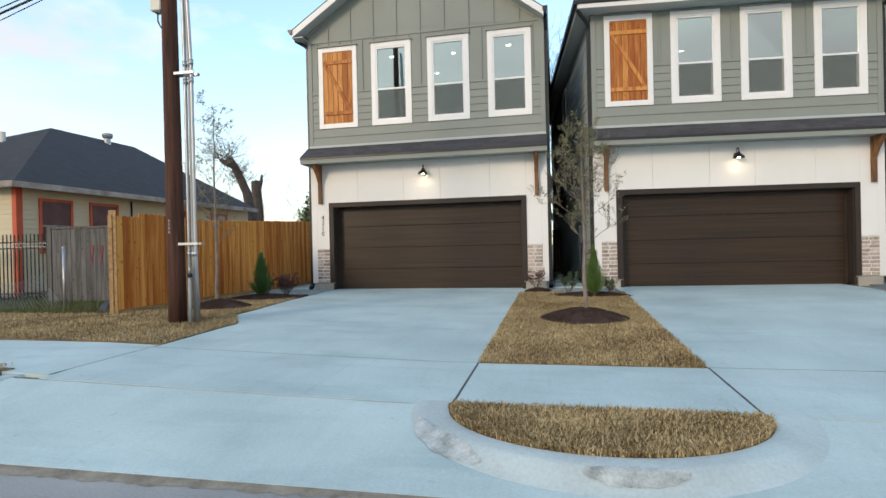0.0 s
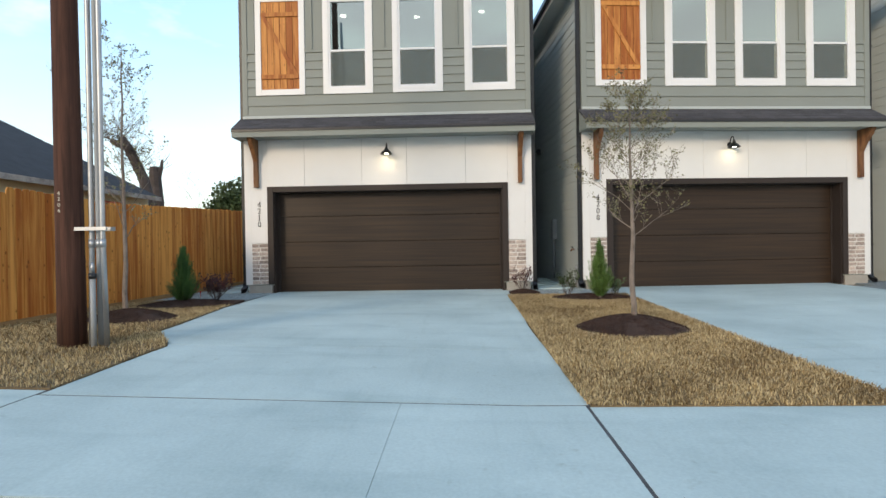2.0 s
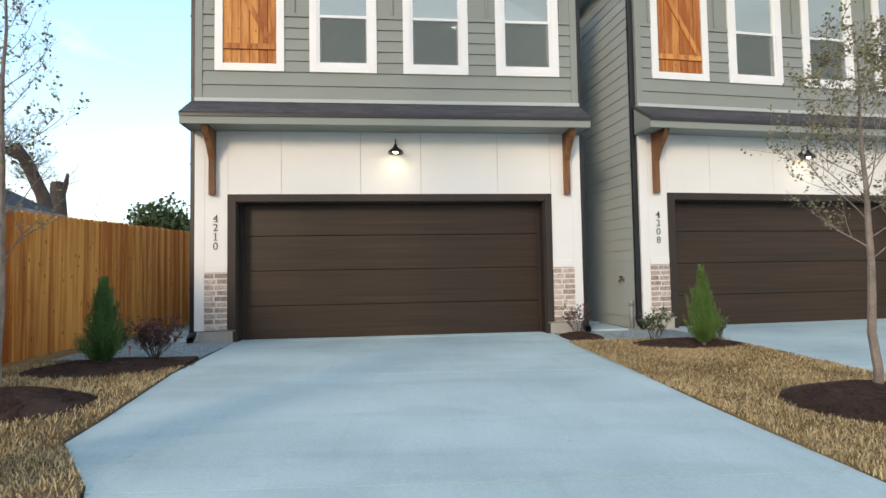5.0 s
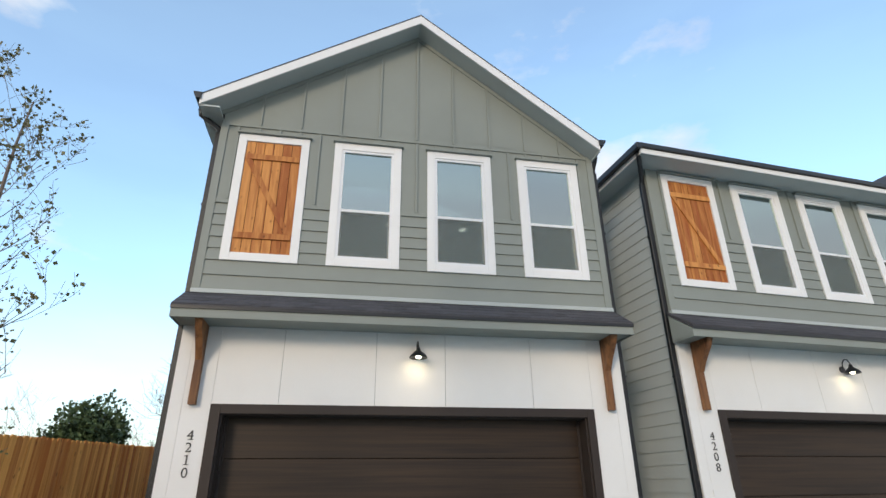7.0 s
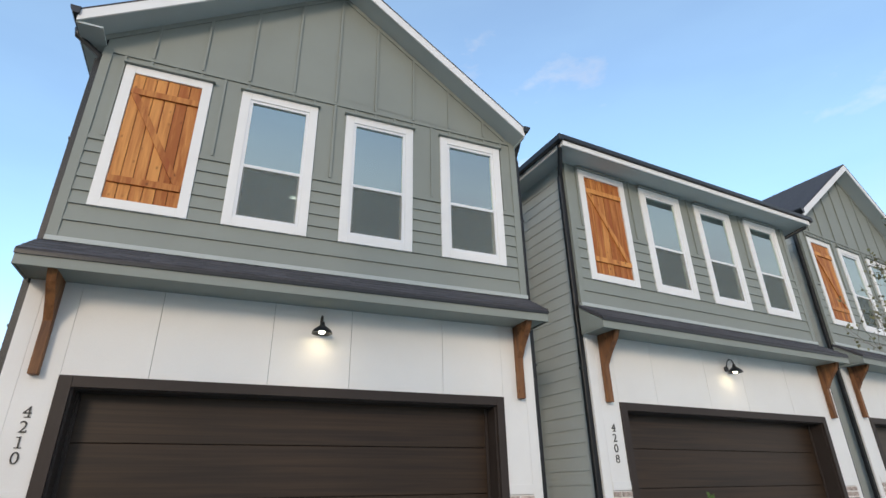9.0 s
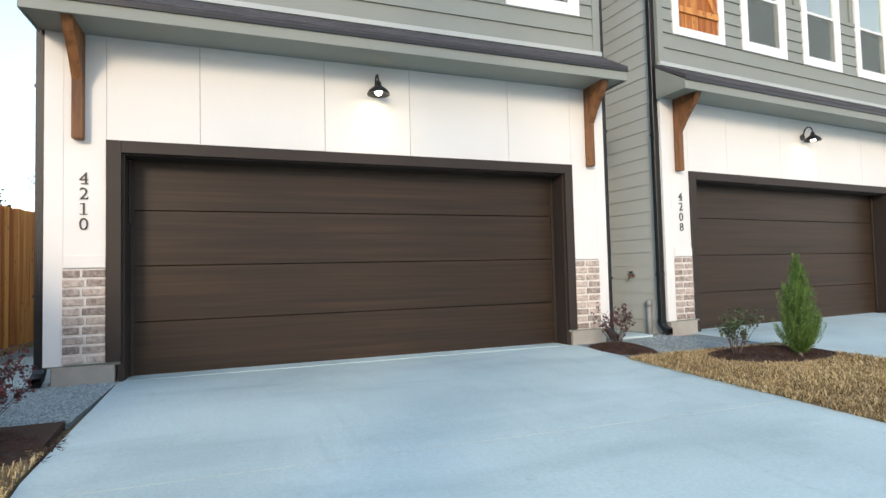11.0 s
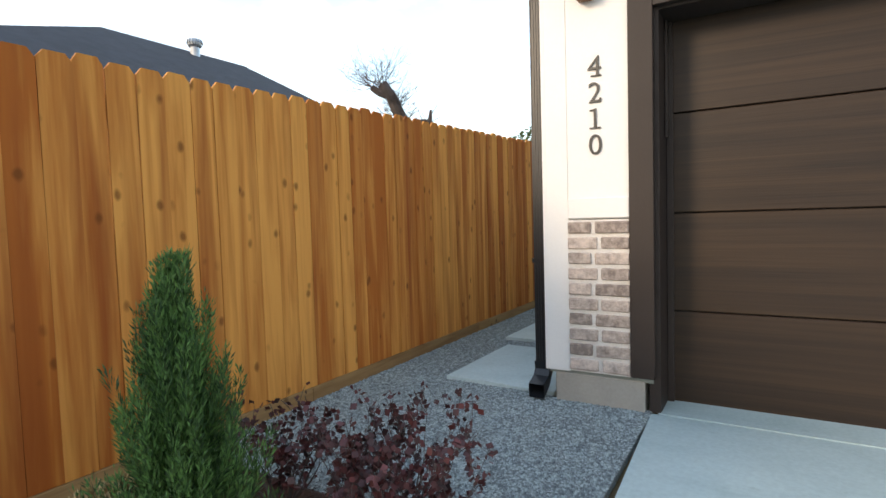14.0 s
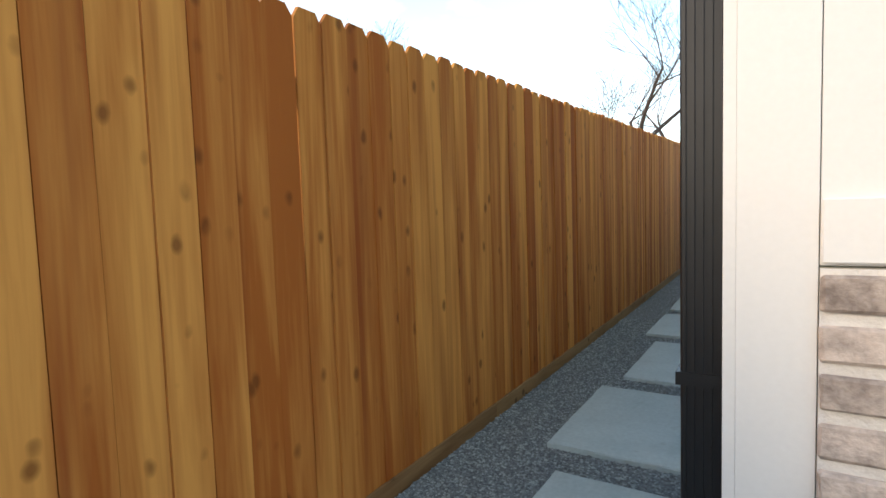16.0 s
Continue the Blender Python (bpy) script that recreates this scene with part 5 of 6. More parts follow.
sapling(0.34, 8.74, 3.15, 3, 0.40, 0.60, 6, "slender young tree with sparse olive leaves in mulch", 5)
sapling(-7.35, 9.65, 4.3, 8, 0.29, 0.66, 4, "tall young tree with sparse small dark leaves near the fence", 4, 0.033)
sapling(8.2, 8.7, 4.0, 13, 0.34, 0.8, 2, "slender young tree with sparse olive leaves in mulch", 4)


def conifer(x, y, height, width, seed, material, label, tops=1):
    """A clipped upright conifer: many flat sprays that point up and out round a few leaders."""
    tw = Twigs(seed)
    r = tw.r
    z = gz(x, y) + 0.05
    e = empty("conifer_shrub", label, "shrub", "upright conifers in the beds")
    tw.limb([Vector((x, y, z - 0.05)), Vector((x, y, z + height * 0.8))], [0.025, 0.006], 5)
    # plumes: shoots that leave the stem low down, bend upward and carry fine sprays
    for i in range(34 * tops):
        a = r.uniform(0, 6.28)
        h0 = 0.03 + 0.68 * r.random() ** 1.45
        reach = width / 2 * (1.10 - 1.35 * h0) * r.uniform(0.15, 1.0) * (1.15 if i % 9 == 0 else 0.95)
        rise = height * min(r.uniform(0.20, 0.36), 1.0 - h0) * (1.15 if i % 9 == 0 else 1.0)
        if i < 7:
            reach, h0, rise = width * 0.05 * i / 2, 0.66 - 0.045 * i, height * 0.33
        root = Vector((x, y, z + height * h0))
        tip = root + Vector((math.cos(a) * reach, math.sin(a) * reach, rise))
        knee = root + Vector((math.cos(a) * reach * 0.85, math.sin(a) * reach * 0.85, rise * 0.35))
        for _ in range(230):
            t = r.random() ** 0.85
            p = root.lerp(knee, t).lerp(knee.lerp(tip, t), t)
            ax = (knee - root).lerp(tip - knee, t).normalized()
            side = Vector((r.gauss(0, 1), r.gauss(0, 1), r.gauss(0, 1))).normalized()
            d = (ax + side * 0.55).normalized() * r.uniform(0.022, 0.055) * (1.15 - 0.6 * t)
            s = d.orthogonal().normalized() * r.uniform(0.0013, 0.0030)
            s.rotate(Matrix.Rotation(r.uniform(0, 6.28), 3, d))
            p += side * 0.012
            k = len(tw.lv)
            tw.lv += [p, p + d * 0.45 + s, p + d, p + d * 0.45 - s]
            tw.lf.append((k, k + 1, k + 2, k + 3))
    soup("stem", tw.v, tw.f, "bark", e)
    soup("foliage", tw.lv, tw.lf, material, e)
    return e


conifer(-7.40, 11.52, 1.10, 0.62, 21, "juniper", "upright dark green juniper planted in mulch by the fence", 9)
conifer(0.68, 11.88, 1.15, 0.56, 23, "thuja", "bright green conical arborvitae planted in mulch", 9)


def bush(x, y, height, width, seed, leafmat, label, stems=16, size=0.03, per=5):
    tw = Twigs(seed)
    r = tw.r
    b = Vector((x, y, gz(x, y) + 0.05))
    for i in range(stems):
        a = i * 2.4
        tilt = r.uniform(0.15, 0.85) * width / height
        tw.grow(b + Vector((math.cos(a), math.sin(a), 0)) * 0.03, Vector((math.cos(a) * tilt, math.sin(a) * tilt, 1)), height * r.uniform(0.5, 0.72), 0.006, 2, 3, 0.45, 0.5, 0.15, 0.5, 0.0013)
    tw.leaves(per, size, 0.02)
    return finish(tw, "shrub", label, "shrub", "small shrubs in the beds", "bark_far", leafmat, "stem", "foliage")


bush(-6.98, 11.98, 0.52, 0.66, 31, "burgundy", "twiggy burgundy-leaved shrub in dark mulch", 26, 0.027, 8)
bush(-7.62, 12.08, 0.42, 0.5, 36, "burgundy", "low twiggy burgundy shrub behind the juniper", 14, 0.027, 7)
bush(-0.66, 13.4, 0.48, 0.5, 32, "burgundy", "twiggy burgundy-leaved shrub beside the brick", 14, 0.03, 4)
bush(0.12, 12.25, 0.5, 0.34, 33, "evergreen", "small dark green broad-leaved shrub in mulch", 10, 0.034, 6)
bush(1.02, 12.1, 0.36, 0.3, 34, "evergreen", "low dark green shrub beside the arborvitae", 9, 0.032, 6)
bush(7.65, 13.0, 0.45, 0.5, 35, "evergreen", "low dark green shrub beside the garage", 12, 0.034, 6)


def bare_tree(x, y, height, seed, label, rad=0.16, depth=4, kids=4, spread=0.55, up=0.35, first=0.35):
    tw = Twigs(seed)
    b = Vector((x, y, gz(x, y) - 0.1))
    tw.grow(b, Vector((tw.r.uniform(-0.06, 0.06), 0, 1)), height * first, rad, depth, kids, spread, up, 0.12, 0.74, 0.008)
    return finish(tw, "bare_tree", label, "tree", "leafless trees in the distance", "bark_far", "leaf_olive")


bare_tree(-13.2, 44, 17, 41, "tall leafless winter tree behind the fence", 0.45, 5, 4, 0.55, 0.25, 0.30)
bare_tree(0.3, 34, 19, 42, "tall leafless tree behind the gap of the houses", 0.28, 5, 4, 0.5, 0.35, 0.33)
for i, (tx, ty, th) in enumerate(((-22, 62, 8.5), (-29, 58, 9.5), (-25.5, 54, 7.5), (-16, 60, 8.0), (-34, 50, 8.5), (-38, 60, 10), (-18.5, 50, 6.5))):
    bare_tree(tx, ty, th, 50 + i, "grey leafless winter tree with fine twigs", 0.14, 4, 4, 0.6, 0.3, 0.36)
for i, (tx, ty, th) in enumerate(((-9, -34, 13), (4, -38, 15), (13, -33, 12))):
    bare_tree(tx, ty, th, 70 + i, "leafless tree across the street", 0.22, 4, 4, 0.55, 0.35, 0.33)


def evergreen(x, y, height, width, seed):
    tw = Twigs(seed)
    r = tw.r
    tw.limb([Vector((x, y, 0.2)), Vector((x + 0.1, y, height * 0.55))], [0.25, 0.1], 7)
    lobes = [(r.uniform(-0.36, 0.36) * width, r.uniform(-0.3, 0.3) * width, height * r.uniform(0.35, 0.84), width * r.uniform(0.16, 0.27)) for _ in range(24)]
    for lx, ly, lz, lr in lobes:
        tw.limb([Vector((x, y, height * 0.3)), Vector((x + lx, y + ly, lz))], [0.07, 0.02], 4)
        for _ in range(420):
            d = Vector((r.gauss(0, 1), r.gauss(0, 1), r.gauss(0, 1))).normalized() * lr * r.uniform(0.55, 1.08)
            tw.leaf(Vector((x + lx, y + ly, lz)) + d, 0.22 * r.uniform(0.6, 1.3), 0.5)
    return finish(tw, "evergreen_tree", "round dark evergreen tree with dense small leaves", "tree", "", "bark_far", "evergreen")


evergreen(-20.8, 45, 8.2, 5.2, 61)
evergreen(-14.5, 47, 5.4, 3.8, 62)


def away(tw, k=1.2):
    """Sets a plant farther off along the line from the street, and larger to match."""
    tw.v = [Vector((-0.1 + (p.x + 0.1) * k, -0.7 + (p.y + 0.7) * k, 2.04 + (p.z - 1.54) * k if p.z > 0.6 else 0.2)) for p in tw.v]


def pollard():
    """A big tree cut back hard, with thin new shoots, and the stub of a second stem."""
    tw = Twigs(81)
    r = tw.r
    tw.limb([Vector(p) for p in ((-15.5, 25.0, 0.2), (-15.7, 24.9, 2.6), (-15.95, 24.7, 4.2), (-16.35, 24.3, 5.5), (-16.6, 24.15, 5.95))], [0.32, 0.27, 0.23, 0.2, 0.19], 9)
    tw.limb([Vector(p) for p in ((-16.35, 24.3, 5.5), (-16.7, 24.1, 5.65), (-16.95, 24.0, 5.85))], [0.15, 0.13, 0.12], 7)
    for c in ((-16.6, 24.15, 5.95), (-16.95, 24.0, 5.85), (-16.3, 24.4, 5.2), (-16.1, 24.6, 4.7)):
        for _ in range(14):
            a = r.uniform(0, 6.28)
            tw.grow(Vector(c), Vector((math.cos(a), math.sin(a), r.uniform(-0.1, 1.2))), r.uniform(0.4, 0.95), 0.016, 2, 4, 0.5, 0.25, 0.2, 0.6, 0.004)
    away(tw)
    e = finish(tw, "pollarded_tree", "hard-pruned leafless tree with thick leaning trunk", "tree", "", "bark_far", "leaf_olive")
    t2 = Twigs(82)
    rr = t2.r
    t2.limb([Vector((-16.4, 26.7, 0.2)), Vector((-16.5, 26.7, 3.4)), Vector((-16.6, 26.7, 4.8)), Vector((-16.62, 26.7, 5.05))], [0.34, 0.30, 0.27, 0.20], 9)
    t2.limb([Vector((-16.45, 26.7, 4.5)), Vector((-16.28, 26.7, 5.0)), Vector((-16.22, 26.7, 5.4))], [0.15, 0.10, 0.05], 6)
    for _ in range(9):
        a = rr.uniform(0, 6.28)
        t2.grow(Vector((-16.5, 26.7, 4.8)), Vector((math.cos(a), math.sin(a), rr.uniform(0, 1))), rr.uniform(0.5, 1.1), 0.02, 1, 3, 0.5, 0.2, 0.2, 0.55, 0.005)
    away(t2)
    finish(t2, "tree_stump", "tall jagged grey stub of a cut tree", "tree", "", "bark_far", "leaf_olive")


pollard()


# ---- utility pole ----
PX, PY = -6.45, 7.25
def utility_pole():
    e = empty("utility_pole", "brown creosoted wooden utility pole with number tag", "utility pole", at=(PX, PY, 0))
    g = gz(PX, PY)
    bm = bmesh.new()
    tube(bm, [(0.01 - 0.004 * z, 0, g - 0.05 + z) for z in (0, 1, 2, 3, 4, 5, 6, 8, 10)], [0.148 - 0.0045 * z for z in (0, 1, 2, 3, 4, 5, 6, 8, 10)], 16)
    part("shaft", bm, "pole", e, smooth=True)
    for i, ch in enumerate("4206"):
        o = new("figure", numeral(ch))
        o.parent = e
        o.data = numeral(ch).copy()
        o.data.materials.clear()
        o.data.materials.append(M["tag"])
        o.matrix_basis = pose(-0.01, -0.142, 2.06 - 0.065 * i, 90, 0, 6) @ Matrix.Scale(0.33, 4)
    bx = empty("junction_box", "beige metal box strapped high on the pole", "utility box", at=(PX - 0.20, PY - 0.02, 5.62))
    part("case", boxed(-0.10, 0.10, -0.09, 0.09, 0, 0.62, bevel=0.015), "box", bx)
    part("cover", boxed(-0.105, 0.105, -0.10, 0.095, 0.58, 0.66, bevel=0.02), "box", bx)
    part("mounting_strap", boxed(0.10, 0.13, -0.03, 0.03, 0.1, 0.5), "steel", bx)
    part("lead", tubed([(-0.02, 0, 0.0), (-0.02, 0, -0.15), (0.03, 0, -0.25), (0.12, 0, -0.32)], 0.012, 6), "wire", bx, smooth=True)
    part("lead", tubed([(0.06, 0, 0.66), (0.08, 0, 1.2), (0.1, 0, 2.4)], 0.012, 6), "wire", bx, smooth=True)


utility_pole()


def conduits():
    g = gz(PX + 0.3, PY)
    specs = ((0.245, 0.02, 0.029, "steel"), (0.325, 0.03, 0.034, "plastic"), (0.405, -0.03, 0.028, "steel"))
    for i, (dx, dy, r, m) in enumerate(specs):
        e = empty("conduit", "grey steel conduit rising beside the wooden pole", "conduit", "conduits on the pole", at=(PX + dx, PY + dy, g))
        part("pipe", tubed([(0.03 * (i - 1), 0, -0.05), (0, 0, 1.3), (0, 0, 4.3), (-0.03 - 0.04 * i, 0, 7.0), (-0.06 - 0.07 * i, 0, 9.2)], r, 12), m, e, smooth=True)
        for z in (1.15, 4.05, 4.35):
            part("coupling", tubed([(0, 0, z), (0, 0, z + 0.09)], r + 0.007, 12), "steel", e, smooth=True)
    e = empty("conduit_stub", "short grey pipe with black clamp beside the pole", "conduit", "conduits on the pole", at=(PX + 0.30, PY - 0.06, g))
    part("pipe", tubed([(0, 0, -0.05), (0, 0, 0.82)], 0.03, 10), "plastic", e, smooth=True)
    part("clamp", tubed([(0, 0, 0.80), (0, 0, 0.86)], 0.042, 10), "black", e, smooth=True)
    part("spout", tubed([(0.0, 0, 0.86), (0.0, 0, 0.98)], 0.018, 8), "steel", e, smooth=True)
    for z in (1.36, 4.22):
        s = empty("standoff_bracket", "galvanised standoff bracket holding the conduits", "bracket", "standoff brackets on the pole", at=(PX, PY, g + z))
        part("arm", boxed(0.11, 0.48, -0.085, -0.06, -0.02, 0.02), "steel", s)
        part("strut", boxed(0.20, 0.47, 0.07, 0.10, -0.022, 0.022), "steel", s)
        part("brace", boxed(0.10, 0.2, -0.06, 0.10, -0.015, 0.015), "steel", s)


conduits()


def cable(name, a, b, sag, r, label, n=26):
    a, b = Vector(a), Vector(b)
    pts = [a.lerp(b, i / n) - Vector((0, 0, sag * 4 * (i / n) * (1 - i / n))) for i in range(n + 1)]
    tagged(part(name, tubed(pts, r, 6), "wire", smooth=True), label, "cable", "overhead cables")


cable("overhead_cable", (PX, PY, 6.95), (-40, 8.6, 7.2), 2.3, 0.022, "bundled black overhead cable strung from the pole")
cable("overhead_cable", (PX, PY, 7.02), (-40, 8.5, 7.3), 2.25, 0.012, "thin black overhead cable strung from the pole")
cable("overhead_cable", (PX - 0.1, PY, 6.9), (-40, 8.9, 5.8), 2.1, 0.009, "thin black overhead cable strung from the pole")
tagged(part("splice_case", tubed([(-8.45, PY + 0.09, 6.40), (-8.4, PY + 0.09, 6.42), (-7.75, PY + 0.06, 6.60), (-7.7, PY + 0.06, 6.61)], [0.03, 0.075, 0.075, 0.03], 10), "wire", smooth=True), "black cable splice case hung on the overhead line", "cable splice")
tagged(part("cable_loop", tubed([(PX - 0.05, PY - 0.1, 7.1), (PX - 0.25, PY - 0.12, 6.72), (PX - 0.5, PY - 0.12, 6.6), (PX - 0.8, PY - 0.1, 6.72), (PX - 0.9, PY, 6.95)], 0.016, 6), "wire", smooth=True), "slack black cable loop hanging by the pole", "cable")


# ---- the old house next door ----
def old_house():
    h = empty("old_house", "old cream clapboard house with red trim and dark hip roof", "house", at=(0, 0, 0))
    x1, x0, y0, y1, ez = -15.0, -27.0, 11.6, 23.2, 3.58
    part("wall", boxed(x0, x1 - 0.02, y0 + 0.02, y1, 0.5, ez), "cream", h)
    part("pier_skirt", boxed(x0 + 0.1, x1 - 0.1, y0 + 0.1, y1 - 0.1, 0.1, 0.5), "foundation", h)
    n = 22
    hh = (ez - 0.5) / n
    wins = ((12.35, 13.3), (14.1, 15.1), (17.6, 18.6), (20.4, 21.4))
    bm = prism([(x1 - 0.02, y0 + 0.02, 0), (x1 + 0.008, y0 + 0.02, 0), (x1 - 0.012, y0 + 0.02, hh + 0.01), (x1 - 0.02, y0 + 0.02, hh + 0.01)], (0, y1 - y0 - 0.02, 0))
    a = part("clapboard", bm, "cream", h)
    a.location = (0, 0, 0.5)
    bm = prism([(x0, y0 + 0.02, 0), (x0, y0 - 0.008, 0), (x0, y0 + 0.012, hh + 0.01), (x0, y0 + 0.02, hh + 0.01)], (x1 - x0 - 0.02, 0, 0))
    b = part("clapboard", bm, "cream", h)
    b.location = (0, 0, 0.5)
    for i in range(1, n):
        share("clapboard", a, Matrix.Translation((0, 0, 0.5 + hh * i)), h)
        share("clapboard", b, Matrix.Translation((0, 0, 0.5 + hh * i)), h)
    part("corner_post", boxed(x1 - 0.12, x1 + 0.03, y0 - 0.03, y0 + 0.16, 0.4, ez), "red", h)
    for wy0, wy1 in wins:
        w = part("window", boxed(x1 + 0.0, x1 + 0.015, wy0, wy1, 1.7, 3.15), "window_red", h)
        for q in ((wy0 - 0.09, wy0, 1.6, 3.24), (wy1, wy1 + 0.09, 1.6, 3.24), (wy0, wy1, 3.15, 3.24), (wy0, wy1, 1.6, 1.7)):
            part("window_trim", boxed(x1, x1 + 0.045, *q, bevel=0.004), "red", w)
        part("sash_bar", boxed(x1 + 0.01, x1 + 0.03, wy0, wy1, 2.4, 2.45), "fascia_old", w)
    ov = 0.45
    e = [(x1 + ov, y0 - ov, ez), (x1 + ov, y1 + 0.2, ez), (x0 - ov, y1 + 0.2, ez), (x0 - ov, y0 - ov, ez)]
    rx, rz = -21.6, 7.1
    bm = bmesh.new()
    v = [bm.verts.new(p) for p in e] + [bm.verts.new((rx, 18.7, rz)), bm.verts.new((rx, y1 + 0.2, rz))]
    for f in ((0, 1, 5, 4), (3, 0, 4), (2, 3, 4, 5), (1, 2, 5), (3, 2, 1, 0)):
        bm.faces.new([v[i] for i in f])
    roof = part("roof", bm, "roof_old", h)
    part("fascia", boxed(x1 + ov - 0.02, x1 + ov + 0.02, y0 - ov, y1 + 0.2, ez - 0.14, ez + 0.03), "fascia_old", h)
    part("fascia", boxed(x0 - ov, x1 + ov, y0 - ov - 0.02, y0 - ov + 0.02, ez - 0.14, ez + 0.03), "fascia_old", h)
    part("soffit", boxed(x0 - ov, x1 + ov - 0.02, y0 - ov + 0.02, y1, ez - 0.05, ez - 0.02), "fascia_old", h)
    for vx, vy, vz in ((rx + 0.5, 21.2, rz - 0.05), (rx - 0.7, 23.1, rz - 0.28)):
        t = part("roof_vent", lathe([(0.14, -0.35), (0.14, 0.02), (0.15, 0.03)], (vx, vy, vz), 14), "steel", h)
        part("turbine", lathe([(0.15, 0.03), (0.20, 0.08), (0.22, 0.16), (0.19, 0.25), (0.10, 0.29), (0.01, 0.30)], (vx, vy, vz), 14), "steel", t)
        for k in range(14):
            c, s = math.cos(k * 0.449), math.sin(k * 0.449)
            part("turbine_blade", tubed([(vx + 0.17 * c, vy + 0.17 * s, vz + 0.04), (vx + 0.23 * c, vy + 0.23 * s, vz + 0.16), (vx + 0.20 * c, vy + 0.20 * s, vz + 0.25)], 0.014, 4), "plastic", t)
    part("stack_pipe", tubed([(-21.6, 16.6, 5.3), (-21.6, 16.6, 6.5)], 0.10, 10), "box", h, smooth=True)
    part("service_drop", tubed([(x1 + 0.05, 15.75, 3.4), (x1 + 0.05, 15.75, 1.6)], 0.03, 6), "wire", h, smooth=True)


old_house()


def old_fence():
    f = empty("weathered_fence", "weathered grey board fence with faded red graffiti", "fence")
    y = 10.25
    x = -12.25
    first = None
    while x < FX - 0.25:
        if first is None:
            first = part("board", boxed(-0.069, 0.069, 0, 0.018, 0, 1.78, bevel=0.003), "oldwood", f)
            first.location = (x, y, 0.40)
        else:
            share("board", first, pose(x, y + random.uniform(-0.004, 0.004), 0.40 + random.uniform(-0.01, 0.01), 0, random.uniform(-0.3, 0.3)), f)
        x += 0.141
    part("top_cap", boxed(-12.35, FX - 0.2, y - 0.03, y + 0.06, 2.19, 2.23), "oldwood", f)
    part("post", boxed(-12.45, -12.33, y - 0.02, y + 0.1, 0.3, 2.25), "oldwood", f)
    r = random.Random(4)
    for i in range(7):  # sprayed strokes that cannot be read
        sx = -11.2 + i * 0.27
        part("spray_stroke", prism([(sx, y - 0.010, 1.35 + r.uniform(-0.1, 0.1)), (sx + 0.05, y - 0.010, 1.33), (sx + 0.10 + r.uniform(0, 0.1), y - 0.010, 1.75), (sx + 0.05, y - 0.010, 1.78)], (0, -0.002, 0)), "graffiti", f)
    part("spray_blotch", prism([(-9.9, y - 0.010, 1.45), (-9.3, y - 0.010, 1.38), (-9.1, y - 0.010, 1.55), (-9.5, y - 0.010, 1.64)], (0, -0.002, 0)), "graffiti", f)


old_fence()


def iron_fence():
    f = empty("iron_fence", "black iron picket fence with a band of rings", "fence")
    y = 10.6
    first = None
    x = -18.5
    while x < -12.5:
        if first is None:
            first = part("bar", boxed(-0.011, 0.011, -0.011, 0.011, 0, 1.75), "black", f)
            first.location = (x, y, 0.35)
        else:
            share("bar", first, Matrix.Translation((x, y, 0.35)), f)
        x += 0.125
    for z in (0.55, 1.72, 1.88):
        part("rail", boxed(-18.55, -12.45, y - 0.018, y + 0.018, z, z + 0.035), "black", f)
    ring = None
    for i in range(48):
        xx = -18.44 + i * 0.125
        if ring is None:
            ring = part("ring", tubed([(0.055 * math.cos(a), 0, 0.055 * math.sin(a)) for a in (2 * math.pi * k / 10 for k in range(11))], 0.009, 4), "box", f)
            ring.location = (xx, y, 1.815)
        else:
            share("ring", ring, Matrix.Translation((xx, y, 1.815)), f)


iron_fence()


def wire_fence():
    f = empty("chain_link_fence", "sagging rusty chain-link fence on a steel post", "fence")
    y0 = 8.75
    part("post", tubed([(-10.36, y0, 0.2), (-10.36, y0, 1.68)], 0.03, 10), "steel", f, smooth=True)
    part("post_cap", lathe([(0.034, 0), (0.036, 0.03), (0.005, 0.06)], (-10.36, y0, 1.68), 10), "steel", f)
    bm = bmesh.new()
    top = lambda x: 1.22 - 0.32 * max(0.0, min(1.0, (-10.6 - x) / 2.0)) + 0.05 * math.sin(x * 5)
    for sgn in (1, -1):
        for i in range(80):
            xs = -10.4 - i * 0.075
            pts = []
            for k in range(10):
                z = 0.33 + k * 0.11
                x = xs + sgn * k * 0.09 - (1.0 if sgn > 0 else 0)
                if z < top(x) and -15.5 < x < -10.36:
                    pts.append((x, y0 + 0.05 * math.sin(x * 3 + z * 4) - 0.15 * max(0, 1.0 - z) * (x < -11), z))
            if len(pts) > 1:
                tube(bm, pts, 0.0032, 3, caps=False)
    part("wire_mesh", bm, "steel", f)


wire_fence()
tagged(part("tarp_bundle", lathe([(0.02, 0.26), (0.16, 0.24), (0.26, 0.14), (0.33, 0.02), (0.34, -0.02)], (-9.1, 8.75, 0.36), 9), "wire"), "crumpled dark tarp lying by the fence end", "tarp")
tagged(part("tarp_bundle", lathe([(0.02, 0.62), (0.25, 0.58), (0.45, 0.35), (0.5, 0.02)], (-14.2, 9.9, 0.36), 9), "wire"), "dark covered heap behind the wire fence", "tarp")


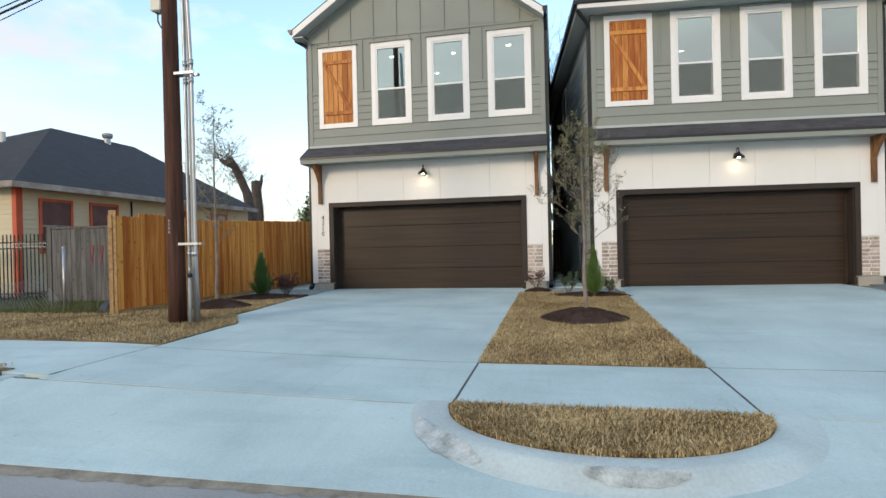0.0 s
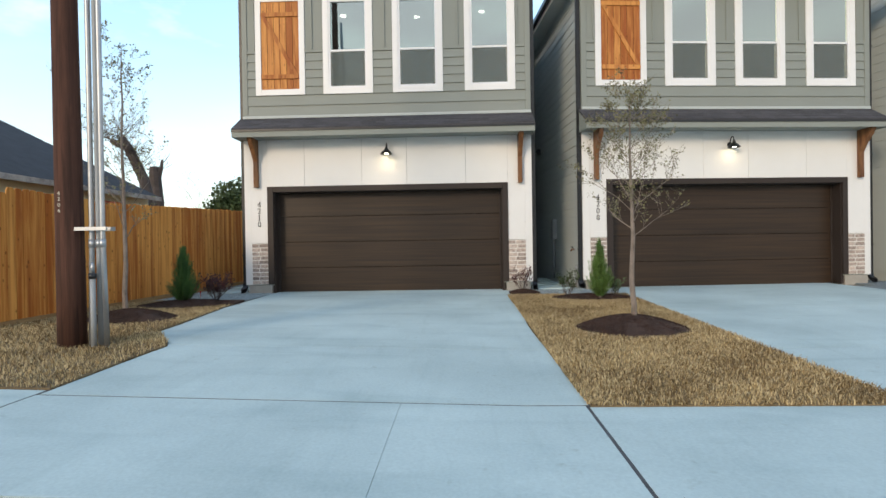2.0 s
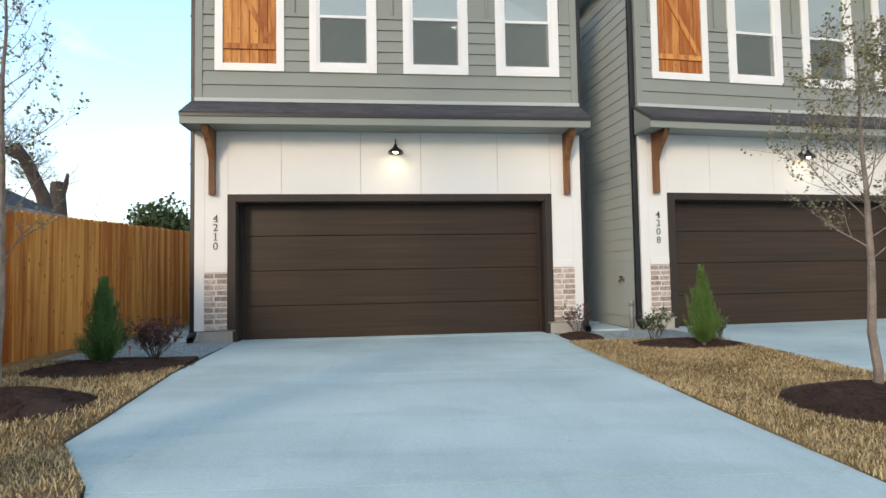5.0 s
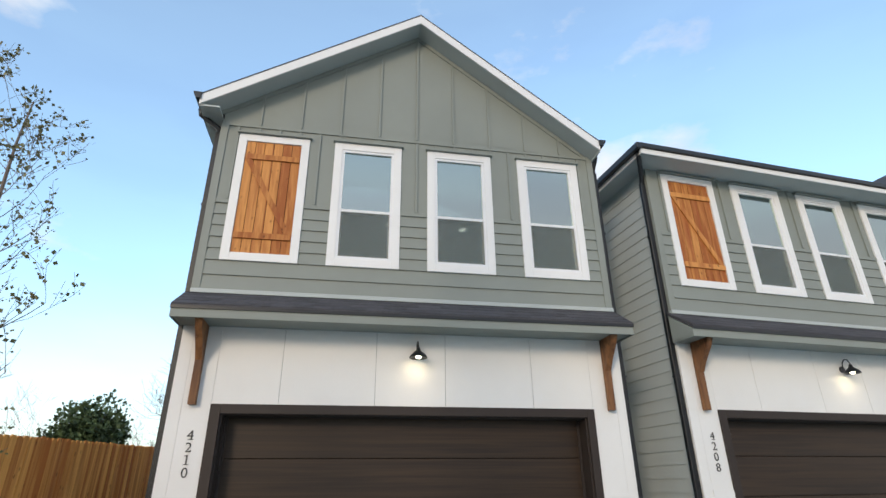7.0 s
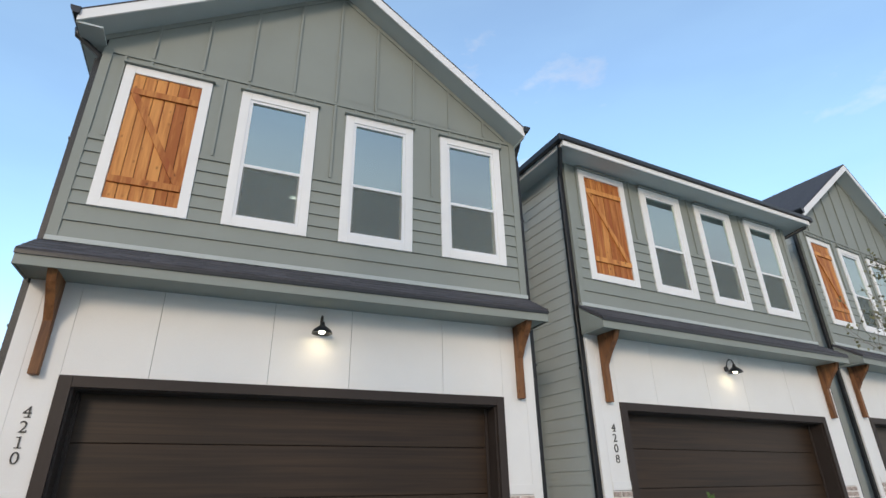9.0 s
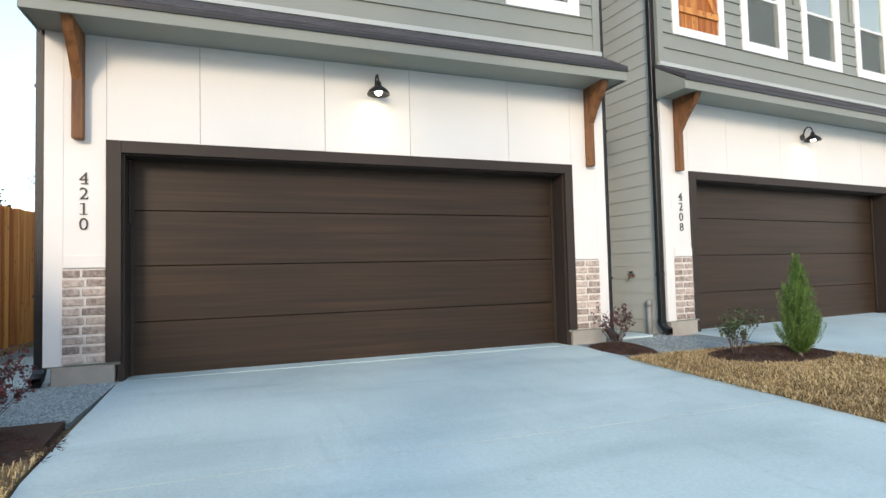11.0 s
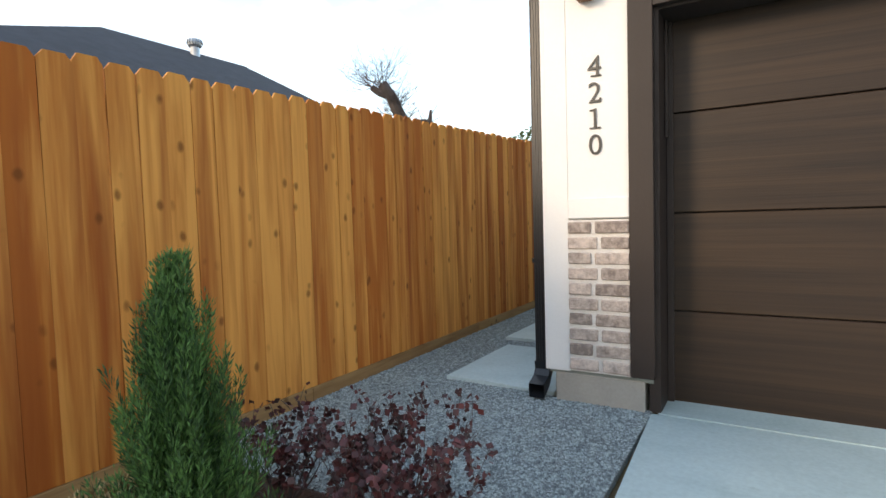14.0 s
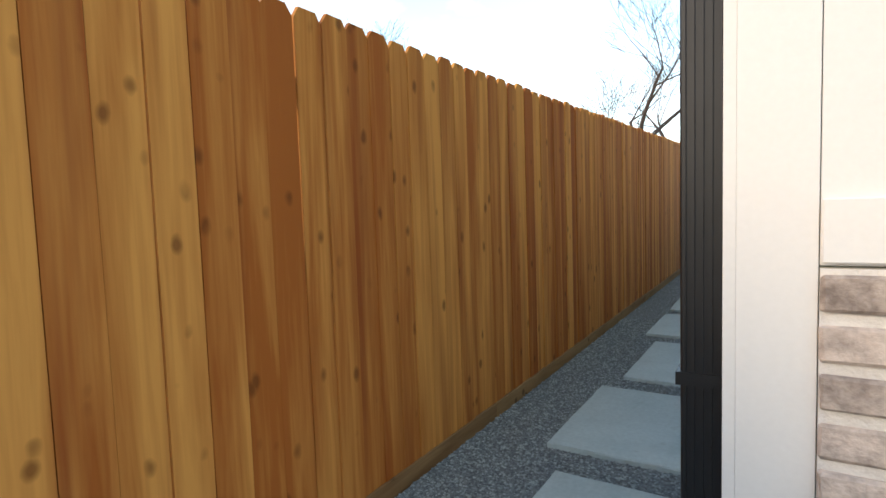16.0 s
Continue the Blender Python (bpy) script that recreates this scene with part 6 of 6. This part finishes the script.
# ---- between the houses ----
def gap_gate():
    f = empty("board_gate", "reddish-brown board fence closing the side passage", "fence")
    x = -0.30
    while x < 0.75:
        part("board", boxed(x, x + 0.135, 23.0, 23.02, 0.35, 2.15, bevel=0.003), "redfence", f)
        x += 0.14
    part("rail", boxed(-0.32, 0.77, 23.021, 23.06, 1.85, 1.94), "redfence", f)
gap_gate()
sp = empty("hose_spigot", "brass hose spigot on the grey flank wall", "spigot", at=(0.808, 14.8, 1.28))
part("flange", tubed([(0.02, 0, 0), (-0.015, 0, 0)], 0.045, 12), "steel", sp)
part("valve_body", tubed([(-0.01, 0, 0), (-0.07, 0, 0), (-0.10, 0, -0.05)], 0.018, 8), "bracket", sp, smooth=True)
part("wheel_handle", tubed([(-0.06, 0, 0.03), (-0.06, 0, 0.06), (-0.06, 0, 0.065)], [0.008, 0.04, 0.04], 10), "black", sp)
pv = empty("vent_pipe", "grey plastic drain pipe beside the flank wall", "pipe", at=(0.773, 14.42, 0.33))
part("pipe", tubed([(0, 0, -0.05), (0, 0, 0.5)], 0.04, 10), "plastic", pv, smooth=True)
part("cap", tubed([(0, 0, 0.45), (0, 0, 0.56)], 0.05, 10), "plastic", pv, smooth=True)
ml = empty("electric_meter", "grey electric meter box on the flank wall", "meter", at=(0.644, 16.6, 1.55))
part("case", boxed(-0.10, 0.02, -0.16, 0.16, 0, 0.55, bevel=0.01), "plastic", ml)
part("conduit", tubed([(-0.05, 0, 0.0), (-0.05, 0, -1.1)], 0.03, 8), "plastic", ml, smooth=True)


def flank_window(m, wide, high):
    """A small window in the flank that looks on the side passage."""
    w = tagged(new("window_1"), "white-trimmed window high on the grey flank wall", "window", kind="structure")
    w.matrix_basis = m
    for q in ((0, 0.1, 0, high), (wide - 0.1, wide, 0, high), (0.1, wide - 0.1, high - 0.1, high), (0.1, wide - 0.1, 0, 0.1)):
        part("trim_board", boxed(-0.06, -0.002, *q, bevel=0.003), "trim_white", w)
    part("pane", boxed(-0.045, -0.04, 0.1, wide - 0.1, 0.1, high - 0.1), "glass", w)
    part("dark_room", boxed(-0.036, -0.03, 0.1, wide - 0.1, 0.1, high - 0.1), "groove", w)


flank_window(pose(0.355, 20.0, 6.1, 0, 0, 5.2), 1.1, 1.25)
dv = empty("wall_vent", "round dark exhaust vent on the grey flank wall", "vent", at=(0.490, 18.3, 4.3))
part("hood", tubed([(0.03, 0, 0), (-0.06, 0, 0), (-0.09, 0, -0.02)], [0.09, 0.09, 0.07], 14), "black", dv, smooth=True)
part("flap", boxed(-0.075, -0.065, -0.07, 0.07, -0.11, 0.0, bevel=0.003), "black", dv)
